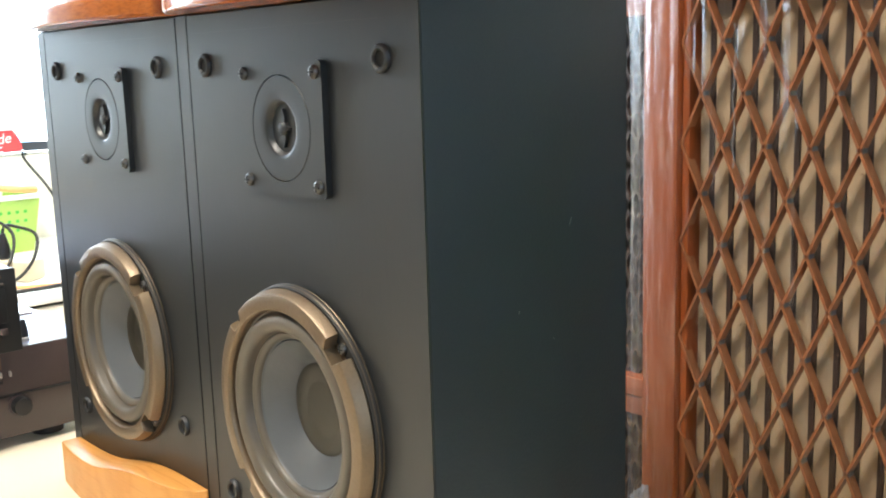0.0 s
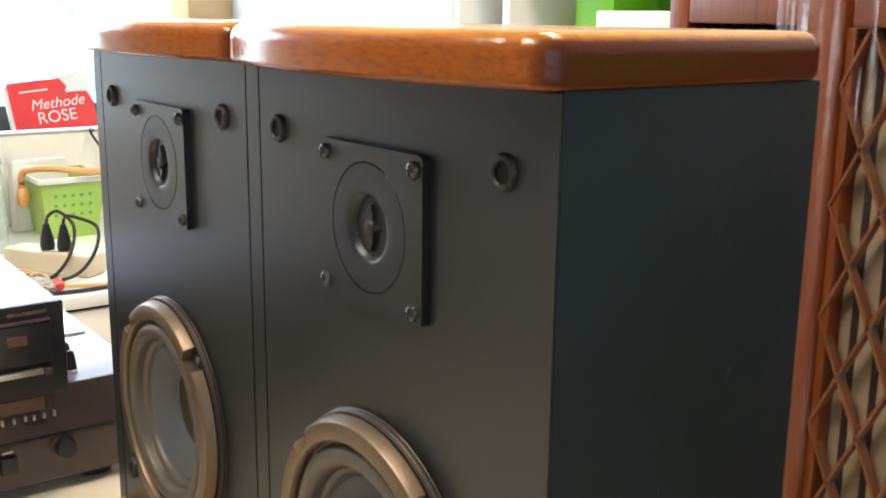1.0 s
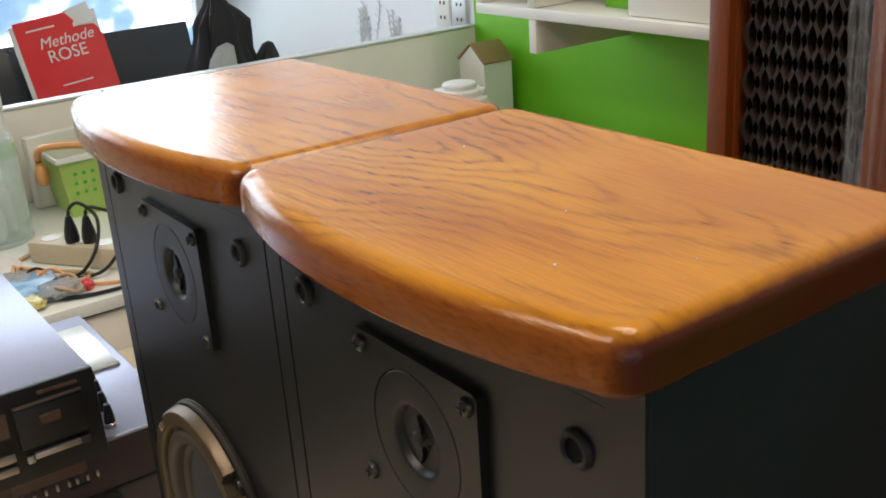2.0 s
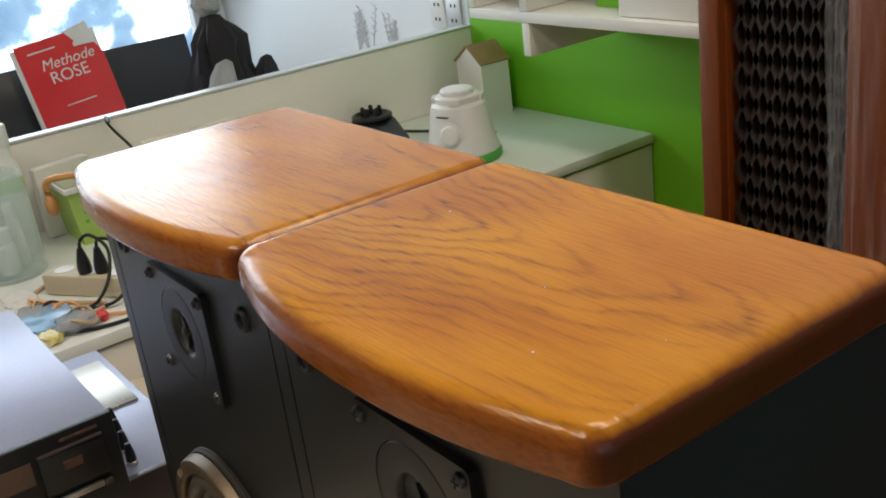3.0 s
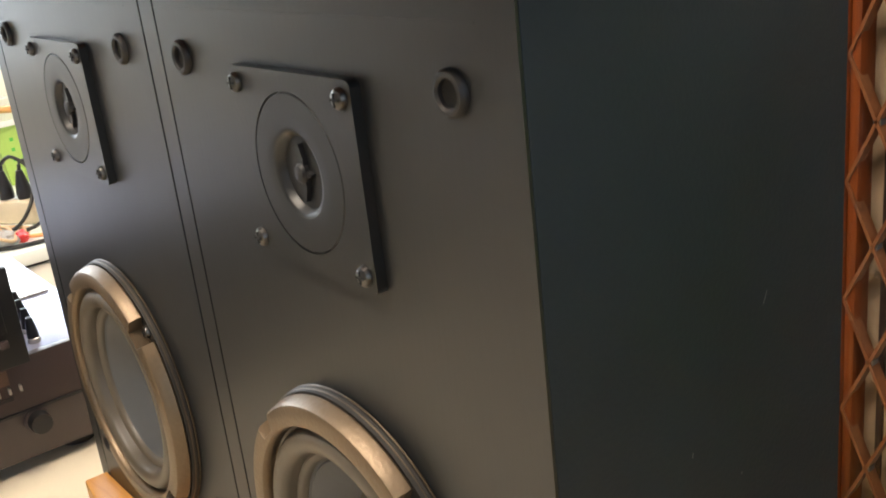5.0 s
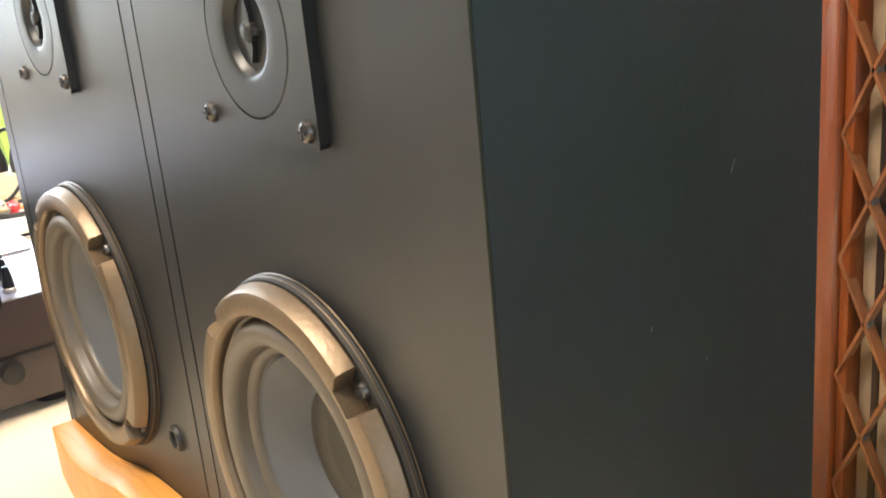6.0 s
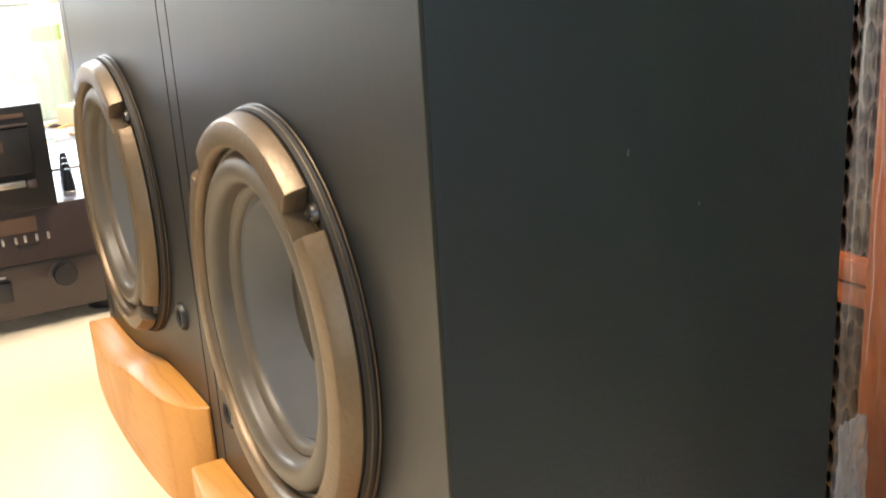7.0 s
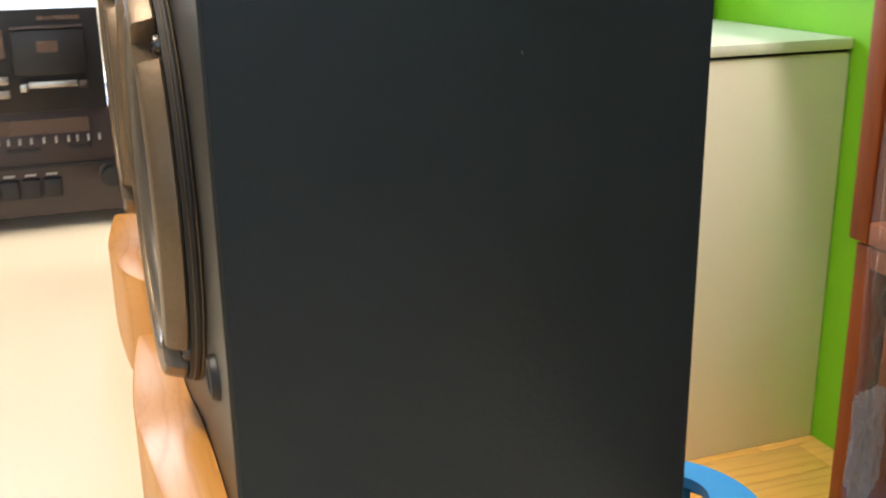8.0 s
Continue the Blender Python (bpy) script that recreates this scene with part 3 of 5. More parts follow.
part("apron", boxes((-0.55, 0.63, 0.43, 0.45, TABLE - 0.11, TABLE - 0.03), bevel=0.002), WHITE_PAINT, table)

counter = thing("counter_cabinet", (-1.45, 0.2, 0.0), "long cream counter cabinet with pale glossy top", "cabinet")
part("body", boxes((X_PART + 0.004 + 1.45, X_COUNTER - 0.006 + 1.45, -1.4, Y_WALL - 0.003 - 0.2, 0.0, COUNTER - 0.026), bevel=0.002), CREAM_PANEL, counter)
# black strip painted in for the shadow line below the top's edge
part("gap", boxes((X_PART + 0.004 + 1.45, X_COUNTER - 0.012 + 1.45, -1.4, Y_WALL - 0.004 - 0.2, COUNTER - 0.026, COUNTER - 0.020)), GROOVE, counter, "black strip painting the shadow under the top")
part("top", boxes((X_PART + 0.004 + 1.45, X_COUNTER + 1.45, -1.41, Y_WALL - 0.003 - 0.2, COUNTER - 0.020, COUNTER), bevel=0.002), GLASS_TOP, counter, "pale greenish glossy counter top")

shelf = thing("wall_shelf", (-1.20, Y_WALL, 1.07), "white open box shelf fixed to the green wall", "shelf")
part("board", boxes((-0.215, 0.72, -0.25, -0.002, -0.012, 0.008), bevel=0.0015), WHITE_PAINT, shelf)
part("lower_divider", boxes((-0.056, -0.036, -0.25, -0.002, -0.075, -0.013), bevel=0.0015), WHITE_PAINT, shelf)
part("upper_divider", boxes((-0.058, -0.036, -0.25, -0.002, 0.009, 0.30), bevel=0.0015), WHITE_PAINT, shelf)
part("end_panel", boxes((-0.215, -0.195, -0.25, -0.002, 0.009, 0.30), bevel=0.0015), WHITE_PAINT, shelf)
part("top_board", boxes((-0.215, 0.72, -0.25, -0.002, 0.301, 0.32), bevel=0.0015), WHITE_PAINT, shelf)

# ---------------------------------------------------------------- loudspeakers
HALF, LEFT, FOOT, DEEP = 0.141, -0.1496, -0.1370, 0.180


def slab_outline(width, front, bow, back, corner, n=28):
    """The bowed front, straight sides and rounded corners of a top board."""
    pts = []
    edge = lambda x: front - bow * (1 - (abs(x) / width) ** 2.2)
    for i in range(n + 1):
        x = -width + corner + (2 * width - 2 * corner) * i / n
        pts.append((x, edge(x)))
    y_side = edge(width - corner) + corner

    def arc(cx, cy, a0):
        for k in range(1, 13):
            a = radians(a0 + 90 * k / 12)
            pts.append((cx + corner * math.cos(a), cy + corner * math.sin(a)))
    arc(width - corner, y_side, -90)
    pts.append((width, back - corner))
    arc(width - corner, back - corner, 0)
    pts.append((-width + corner, back))
    arc(-width + corner, back - corner, 90)
    pts.append((-width, y_side))
    arc(-width + corner, y_side, 180)
    return pts[:-1]


def rounded_layers(z0, z1, low, high, steps=5):
    rows = [(low * (1 - math.sin(a)), z0 + low * (1 - math.cos(a))) for a in (math.pi / 2 * k / steps for k in range(steps + 1))]
    rows += [(high * (1 - math.cos(a)), z1 - high * (1 - math.sin(a))) for a in (math.pi / 2 * k / steps for k in range(steps + 1))]
    return rows + [(high + 0.002, z1)]


def pan_screw(parent, x, y, z, r=0.0046):
    """A domed cross-head screw in the front face."""
    head = part("screw", lathe([(r, 0), (r, 0.0008), (r * 0.85, 0.0022), (r * 0.5, 0.0030), (0.0004, 0.0032)], (x, y, z), "-y", 20), SCREW, parent)
    part("slot", boxes((x - r * 0.6, x + r * 0.6, y - 0.0034, y - 0.0024, z - 0.0005, z + 0.0005), (x - 0.0005, x + 0.0005, y - 0.00341, y - 0.0024, z - r * 0.6, z + r * 0.6)), GROOVE, head)
    return head


def grille_socket(parent, x, z):
    ring = part("grille_socket", lathe([(0.0088, 0), (0.0086, 0.0016), (0.0076, 0.0030), (0.0062, 0.0032), (0.0052, 0.0022), (0.0050, 0.0003)], (x, 0, z), "-y", 28), RUBBER, parent)
    part("hole", lathe([(0.0051, 0.0002), (0.0051, 0.0006), (0.0003, 0.0006)], (x, 0, z), "-y", 24), GROOVE, ring)


def plinth(parent):
    """A bowed front foot whose top sweeps up from one side to the other."""
    bm = bmesh.new()
    n = 72
    columns = []
    for i in range(n + 1):
        x = FOOT + (HALF - FOOT) * i / n
        u = x / HALF
        s = 1 / (1 + math.exp(-u * 5.2))
        top = 0.0425 + 0.0275 * s
        y = -0.0285 * (1 - 0.34 * abs(u) ** 2.2)
        if u > 0.70:
            y = y * math.sqrt(max(0.012, 1 - ((u - 0.70) / 0.30) ** 2))
        ring = [(x, -0.0006, 0.0), (x, y, 0.0), (x, y, top - 0.0016), (x, min(y + 0.0005, -0.0008), top - 0.0005), (x, min(y + 0.0016, -0.0007), top), (x, -0.0006, top)]
        columns.append([bm.verts.new(p) for p in ring])
    for a, b in zip(columns, columns[1:]):
        for i in range(6):
            j = (i + 1) % 6
            bm.faces.new((a[i], a[j], b[j], b[i]))
    bm.faces.new(columns[0])
    bm.faces.new(columns[-1])
    foot = part("plinth", bm, OAK_FOOT, parent, "bowed honey oak front foot")
    base = outline_solid([(LEFT + 0.004, -0.0004), (HALF - 0.004, -0.0004), (HALF - 0.004, DEEP - 0.004), (LEFT + 0.004, DEEP - 0.004)], [(0, 0.0), (0, 0.018)])
    part("base_board", base, OAK_FOOT, parent)
    return foot


def woofer(parent, cz):
    """The bass driver: gasket, rims, notched cast frame, roll surround, cone and dust cap."""
    k_size = 0.968

    def turned(profile, segments, shape=None, closed=False):
        bm = lathe(profile, (0, 0, 0), "-y", segments, shape=shape, closed=closed)
        bmesh.ops.scale(bm, vec=(k_size, 1, k_size), verts=bm.verts[:])
        bmesh.ops.translate(bm, vec=(0, 0, cz), verts=bm.verts[:])
        return bm
    frame_profile = [(0.0870, 0.0058), (0.0938, 0.0060), (0.0944, 0.0070), (0.0924, 0.0130), (0.0912, 0.0146), (0.0895, 0.0152), (0.0830, 0.0154),
                     (0.0806, 0.0150), (0.0796, 0.0138), (0.0792, 0.0115), (0.0788, 0.0056), (0.0870, 0.0054)]

    def notch(k, a, r):
        d = min(abs((a - math.pi / 4 - q * math.pi / 2 + math.pi) % (2 * math.pi) - math.pi) for q in range(4))
        cut = min(1, max(0, (radians(5.8) - d) / radians(1.2)))
        return r if r < 0.083 or k in (0, 11) else r + (0.0832 - r) * cut
    driver = part("woofer", turned(frame_profile, 240, notch, True), CAST, parent, "round bass driver with a beige grey cast frame")
    part("gasket", turned([(0.0770, 0.0), (0.0962, 0.0), (0.0966, 0.0022), (0.0950, 0.0056), (0.0770, 0.0056)], 96, None, True), GASKET, driver, "dark brown gasket")
    for z0, r in ((0.0002, 0.0970), (0.0030, 0.0962)):
        part("rim", turned([(0.0900, z0), (r - 0.0004, z0), (r, z0 + 0.0005), (r - 0.0004, z0 + 0.0010), (0.0900, z0 + 0.0010)], 96, None, True), RIM, driver, "thin bronze rim")
    bumpy = [(0.0790, 0.0085), (0.0778, 0.0078), (0.0770, 0.0086)]
    for k in range(11):
        a = math.pi * k / 10
        bumpy.append((0.0700 + 0.0068 * math.cos(a), 0.0080 + 0.0056 * math.sin(a)))
    bumpy += [(0.0628, 0.0066), (0.0622, 0.0046), (0.0612, 0.0050), (0.0590, 0.0040), (0.0574, 0.0022), (0.0570, 0.0006)]
    bm = turned(bumpy, 96)
    for f in [f for f in bm.faces if len(f.verts) > 8]:
        bm.faces.remove(f)
    part("surround", bm, SURROUND, driver, "soft rubber roll surround")
    cone = [(0.0573, 0.0010), (0.0560, -0.0006), (0.0552, 0.0), (0.0540, -0.0010), (0.0480, -0.0055), (0.0400, -0.0120), (0.0330, -0.0185), (0.0325, -0.0230)]
    bm = turned(cone, 96)
    for f in [f for f in bm.faces if len(f.verts) > 8]:
        bm.faces.remove(f)
    part("cone", bm, CONE, driver, "smooth grey cone")
    part("dust_cap", turned([(0.0352, -0.0172), (0.0347, -0.0162), (0.0320, -0.0156), (0.0240, -0.0168), (0.0150, -0.0180), (0.0070, -0.0187), (0.0005, -0.0189)], 64), CAP, driver, "olive grey dust cap")
    for q in range(4):
        a = math.pi / 4 + q * math.pi / 2
        pan_screw(driver, 0.0866 * math.cos(a), -0.0056, cz + 0.0866 * math.sin(a), 0.0040)


def tweeter(parent, cz):
    w, h, t = 0.0499, 0.0440, 0.0050
    bm = holed_panel(-w, w, cz - h, cz + h, 0.0, -t, 0, cz, 0.0356, n=96)
    corner = [e for e in bm.edges if all(abs(abs(v.co.x) - w) < 1e-5 and abs(abs(v.co.z - cz) - h) < 1e-5 for v in e.verts)]
    bmesh.ops.bevel(bm, geom=corner, offset=0.005, segments=4, affect="EDGES", profile=0.5)
    plate = part("tweeter", bm, PLATE, parent, "square black treble driver plate")
    part("insert", lathe([(0.0350, 0.0010), (0.0350, 0.0046), (0.0345, 0.0051), (0.0260, 0.0051), (0.0200, 0.0050), (0.0184, 0.0047), (0.0176, 0.0040), (0.0150, -0.0010), (0.0136, -0.0050), (0.0132, -0.0062), (0.0002, -0.0063)],
                         (0, 0, cz), "-y", 72), HORN, plate, "round black insert with a flared throat")
    part("groove", lathe([(0.0358, 0.0006), (0.0348, 0.0006), (0.0348, 0.0022), (0.0358, 0.0022)], (0, 0, cz), "-y", 72, closed=True), GROOVE, plate)
    part("dome", lathe([(0.0126, -0.0060), (0.0122, -0.0046), (0.0112, -0.0044), (0.0104, -0.0030), (0.0080, -0.0006), (0.0045, 0.0008), (0.0003, 0.0011)], (0, 0, cz), "-y", 40), DOME, plate, "glossy dome")
    bm = bmesh.new()
    for k, (reach, wide) in enumerate(((0.0128, 0.0026), (0.0078, 0.0017), (0.0128, 0.0026), (0.0078, 0.0017))):
        # one pointed arm of the guard
        a = math.pi / 2 * (k + 1)
        along, across = Vector((math.cos(a), 0, math.sin(a))), Vector((-math.sin(a), 0, math.cos(a)))
        rows = [[bm.verts.new(along * r + across * w * sgn + Vector((0, h, 0))) for sgn, h in ((-1, -0.0034), (1, -0.0034), (1, -0.0006), (-1, -0.0006))]
                for r, w in ((0.0, wide), (reach * 0.55, wide), (reach, 0.0003))]
        for p, q in zip(rows, rows[1:]):
            for m in range(4):
                bm.faces.new((p[m], p[(m + 1) % 4], q[(m + 1) % 4], q[m]))
        bm.faces.new(rows[0])
        bm.faces.new(rows[-1])
    lathe([(0.0046, 0.0012), (0.0046, 0.0036), (0.0034, 0.0048), (0.0003, 0.0053)], (0, 0, 0), "-y", 24, bm)
    bmesh.ops.translate(bm, vec=(0, 0, cz), verts=bm.verts[:])
    part("phase_plug", bm, RUBBER, plate, "black cross guard with round centre")
    for sx in (-1, 1):
        for sz in (-1, 1):
            pan_screw(plate, sx * 0.0427, -t, cz + sz * 0.0364)


def loudspeaker(at):
    sp = thing("loudspeaker", at, "black two-way loudspeaker with honey oak top and foot", "loudspeaker", "pair of black loudspeakers")
    t = 0.012
    for name, row in (("side_panel", (LEFT, LEFT + t, 0.0012, DEEP, 0.0185, 0.4528)), ("side_panel", (HALF - t, HALF, 0.0012, DEEP, 0.0185, 0.4528)),
                      ("bottom_panel", (LEFT + t, HALF - t, 0.004, DEEP, 0.0185, 0.0305)), ("top_panel", (LEFT + t, HALF - t, 0.004, DEEP, 0.441, 0.4528)),
                      ("back_panel", (LEFT + t, HALF - t, DEEP - t, DEEP, 0.0305, 0.441))):
        part(name, boxes(row, bevel=0.0009), VINYL, sp, "matt black vinyl panel")
    part("edge_strip", boxes((LEFT + 0.0002, LEFT + 0.0168, 0.0, 0.0011, 0.0190, 0.4522)), BAFFLE, sp, "narrow black front strip")
    part("groove", boxes((LEFT + 0.0165, LEFT + 0.0196, 0.0007, 0.0011, 0.0200, 0.4515)), GROOVE, sp)
    part("groove", boxes((LEFT + 0.0186, HALF - 0.020, -0.0002, 0.0002, GROOVE_Z, GROOVE_Z + 0.0006)), PLATE, sp)
    bm = bmesh.new()
    x0, x1, z0, z1, zm = LEFT + 0.0186, HALF - 0.0006, 0.0200, 0.4515, 0.2850
    holed_panel(x0, x1, z0, zm, 0.0, 0.0035, 0, WOOFER_Z, 0.0800, bm, 96)
    holed_panel(x0, x1, zm, z1, 0.0, 0.0035, 0, TWEETER_Z, 0.0350, bm, 96)
    bmesh.ops.remove_doubles(bm, verts=bm.verts[:], dist=1e-5)
    part("baffle", bm, BAFFLE, sp, "black front panel")
    part("backing", holed_panel(LEFT + t, HALF - t, 0.0305, 0.300, 0.0040, 0.0120, 0, WOOFER_Z, 0.0780, None, 64), GROOVE, sp)
    part("backing", boxes((LEFT + t, HALF - t, 0.012, 0.013, 0.300, 0.441)), GROOVE, sp)
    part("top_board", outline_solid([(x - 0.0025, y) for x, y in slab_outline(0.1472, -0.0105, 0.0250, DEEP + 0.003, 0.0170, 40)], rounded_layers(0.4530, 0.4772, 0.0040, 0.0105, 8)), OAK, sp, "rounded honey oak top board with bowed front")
    for y, z, long, tilt in ((0.1226, 0.3077, 0.0042, 25), (0.0743, 0.2553, 0.0016, 10), (0.1057, 0.2324, 0.0008, 0)):
        scratch = part("scratch", boxes((-0.0001, 0.00005, -0.0002, 0.0002, -long * 0.7, long * 0.7)), SCUFF, sp, "pale scratch in the vinyl")
        scratch.matrix_local = pose(HALF, y, z, -tilt, 0, 0)
    plinth(sp)
    woofer(sp, WOOFER_Z)
    tweeter(sp, TWEETER_Z)
    for x, z in ((-0.106, 0.415), (0.106, 0.415), (-0.106, 0.0840), (0.106, 0.1165)):
        grille_socket(sp, x, z)
    return sp


WOOFER_Z, TWEETER_Z, GROOVE_Z = 0.1715, 0.3720, 0.4385
near = loudspeaker((-0.1305, 0.0, TABLE))
far = copy_thing(near, pose(-0.4222, 0.0, TABLE))
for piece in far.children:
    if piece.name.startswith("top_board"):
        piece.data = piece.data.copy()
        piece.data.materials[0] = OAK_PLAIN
for x, y, r in ((0.078, 0.016, 0.0007), (-0.088, 0.098, 0.0006), (0.034, 0.062, 0.0004), (0.112, 0.058, 0.0003)):
    part("dust_speck", lathe([(r, 0.0), (r, 0.0003), (r * 0.5, 0.0005)], (x, y, 0.4772), "z", 8), PAPER, near, "white fleck on the varnish")

# ---------------------------------------------------------------- tall lattice-fronted speakers


def zigzag(x, z0, z1, pitch_x, pitch_z, phase, depth, thick, y, soft):
    """One upright lattice slat that bends left and right between its neighbours; soft: in rounded waves, thickest at the bends."""
    bm = bmesh.new()
    rows = []
    step = pitch_z / 2
    fine = step / (6 if soft else 1)
    zs = [z0]
    k = int(z0 / fine) + 1
    while k * fine < z1 - 1e-6:
        zs.append(k * fine)
        k += 1
    zs.append(z1)
    for z in zs:
        u = (z / step) % 2
        swing = 1 - abs(u - 1) * 2
        wide = thick
        if soft:
            wide = thick * (0.72 + 0.42 * abs(swing) ** 2)
            swing = math.sin(swing * math.pi / 2)
        off = pitch_x / 4 * swing * (1 if phase else -1)
        a, b = x + off - wide / 2, x + off + wide / 2
        rows.append([bm.verts.new(p) for p in ((a, y, z), (b, y, z), (b, y + depth, z), (a, y + depth, z))])
    for a, b in zip(rows, rows[1:]):
        for i in range(4):
            j = (i + 1) % 4
            bm.faces.new((a[i], a[j], b[j], b[i]))
    bm.faces.new(rows[0])
    bm.faces.new(rows[-1])
    return bm


def lattice_speaker(at, label, width, depth, height, stile, slat_mat, cloth, pitch_x, pitch_z, thick, pins, panels, wood_mat, slat_depth, recess=0.0):
    sp = thing("tall_speaker", at, label, "speaker cabinet", "tall lattice speakers")
    part("cabinet", boxes((0, 0.018, 0.035, depth, 0.0, height - 0.02), (width - 0.018, width, 0.035, depth, 0.0, height - 0.02), (0.018, width - 0.018, depth - 0.012, depth, 0.0, height - 0.02),
                          (0.0, width, 0.035, depth, height - 0.02, height), bevel=0.002), wood_mat, sp, "red-brown wooden cabinet")
    for x0, x1 in ((0.0, stile), (width - stile, width)):
        if recess:
            part("stile", boxes((x0, x1, 0.0, 0.034, 0.0, panels[1][0] - 0.036), bevel=0.003), wood_mat, sp)
            part("stile", boxes((x0 - 0.008 if x0 == 0.0 else x0, x1, -0.008, 0.034, panels[1][0] - 0.032, height), bevel=0.003), wood_mat, sp)
        else:
            part("stile", boxes((x0, x1, 0.0, 0.034, 0.0, height), bevel=0.004), wood_mat, sp)
        lip = 0.003 if recess else 0.010
        inner = (x1, x1 + lip) if x0 == 0.0 else (x0 - lip, x0)
        part("moulding", boxes((inner[0], inner[1], 0.008, 0.034 + recess, 0.0, height - 0.05), bevel=0.003), wood_mat, sp)
    split = panels[1][0] - 0.034
    rails = ((panels[0][0] - 0.05, panels[0][0], 0.0), (panels[0][1], split - 0.002, 0.0), (split + 0.002, panels[1][0], -0.008), (panels[1][1], height, -0.008)) if recess else \
            ((panels[0][0] - 0.05, panels[0][0], 0.0), (panels[0][1], panels[1][0], 0.0), (panels[1][1], height, 0.0))
    for z0, z1, y0 in rails:
        part("rail", boxes((stile + (0.001 if recess else 0.010), width - stile - 0.010, y0, 0.034 + recess, z0, z1), bevel=0.003), wood_mat, sp)
    rib, shift = (0.0030, 0.0130) if pins else (0.0012, 0.0)
    for z0, z1 in panels:
        part("cloth", boxes((stile + 0.0, width - stile, 0.0285 + recess, 0.029 + recess, z0, z1)), cloth, sp, "speaker cloth behind the lattice")
        count = int((width - 2 * stile - 0.024) / (pitch_x / 2))
        for i in range(-1 if pins else 0, count + 1):
            x = stile + 0.012 + shift + pitch_x / 4 + i * pitch_x / 2
            if x > width - stile - 0.014:
                break
            part("slat", zigzag(x, z0 - at[2], z1 - at[2], pitch_x, pitch_z, i % 2, slat_depth, thick, 0.006 + recess, not pins), slat_mat, sp, "", False)
            if pins or i % 2 == 0:
                part("rib", boxes((x - pitch_x / 4 - rib, x - pitch_x / 4 + rib, 0.0262 + recess, 0.0284 + recess, z0, z1)), DARK_LATTICE, sp)
        if pins:
            bm = bmesh.new()
            step = pitch_z / 2
            kz = int((z0 - at[2]) / step) + 1
            while kz * step < z1:
                for i in range(count // 2 + 1):
                    x = stile + 0.012 + shift + pitch_x * (i + (0.0 if kz % 2 else 0.5))
                    if x < width - stile - 0.014:
                        box(bm, x - 0.0034, x + 0.0034, 0.0075, 0.016, kz * step - 0.0024, kz * step + 0.0024)
                kz += 1
            tagged(part("pins", bm, PIN, sp, "grey pins at the crossings"), kind="stuff")
    return sp


wrapped = lattice_speaker((-0.243, 0.520, 0.0), "tall red-brown speaker with diamond lattice front wrapped in clear film", 0.60, 0.40, 1.245, 0.045, ORANGE_WOOD, CLOTH,
                          0.049, 0.104, 0.0030, True, ((0.09, 0.53), (0.60, 1.195)), RED_WOOD, 0.012)
lattice_speaker((-0.747, 0.945, 0.0), "tall red-brown speaker with dark lattice front against the green wall", 0.606, 0.32, 1.260, 0.028, DARK_LATTICE, DARK_CLOTH,
                0.024, 0.066, 0.0092, False, ((0.09, 0.538), (0.606, 1.195)), RED_WOOD, 0.012, 0.007)


def film_sheet(rows_z, columns, wobble, at_y, seed):
    """A wrinkled sheet that wraps the corner of the cabinet: columns are (x, y) pairs in plan."""
    bm = bmesh.new()
    grid = []
    for i in range(rows_z + 1):
        z = 0.02 + (1.25 - 0.02) * i / rows_z
        row = []
        for k, (x, y) in enumerate(columns):
            d = noise.noise(Vector((k * 0.55 + seed, z * 3.5, 0.3))) * wobble + noise.noise(Vector((k * 1.9, z * 11.0, seed))) * wobble * 0.35
            row.append(bm.verts.new((x + d * 0.7, y - abs(d) - 0.002, z)))
        grid.append(row)
    for a, b in zip(grid, grid[1:]):
        for i in range(len(a) - 1):
            bm.faces.new((a[i], a[i + 1], b[i + 1], b[i]))
    return bm


corner = [(-0.007, 0.05 - 0.005 * k) for k in range(10)] + [(-0.007, -0.004), (-0.003, -0.010)] + [(0.008 * k, -0.010) for k in range(1, 76)]
film = tagged(part("plastic_film", film_sheet(110, corner, 0.008, 0.0, 2.0), FILM), "clear wrinkled plastic film wrapped round the tall speaker", "packaging film")
film.location = (-0.240, 0.520, 0.0)
film.visible_shadow = False
fold = [(-0.009 + 0.002 * (k % 3), 0.03 - 0.0035 * k) for k in range(9)] + [(-0.010, -0.008), (-0.004, -0.013)] + [(0.005 * k, -0.015) for k in range(1, 12)]
film_fold = part("fold", film_sheet(110, fold, 0.008, 0.0, 9.0), FILM_FOLD, film, "bunched film along the cabinet's edge")
film_fold.visible_shadow = False


for k, (x, y, z0, z1) in enumerate(((-0.013, 0.030, 0.60, 1.15), (-0.016, 0.012, 0.80, 1.23), (-0.012, -0.006, 0.72, 1.20), (-0.002, -0.016, 0.90, 1.24), (0.018, -0.017, 0.70, 1.10), (0.120, -0.015, 1.02, 1.16))):
    # pale tubes painting the glints where the film is pulled tight
    path = [(x + 0.004 * noise.noise(Vector((k, i * 0.9, 0.2))), y - 0.003 * abs(noise.noise(Vector((k, i * 0.7, 4.1)))), z0 + (z1 - z0) * i / 12) for i in range(13)]
    part("crease", tube(path, 0.0005, None, 5), GLINT, film, "pale line painting a glint on the film").visible_shadow = False


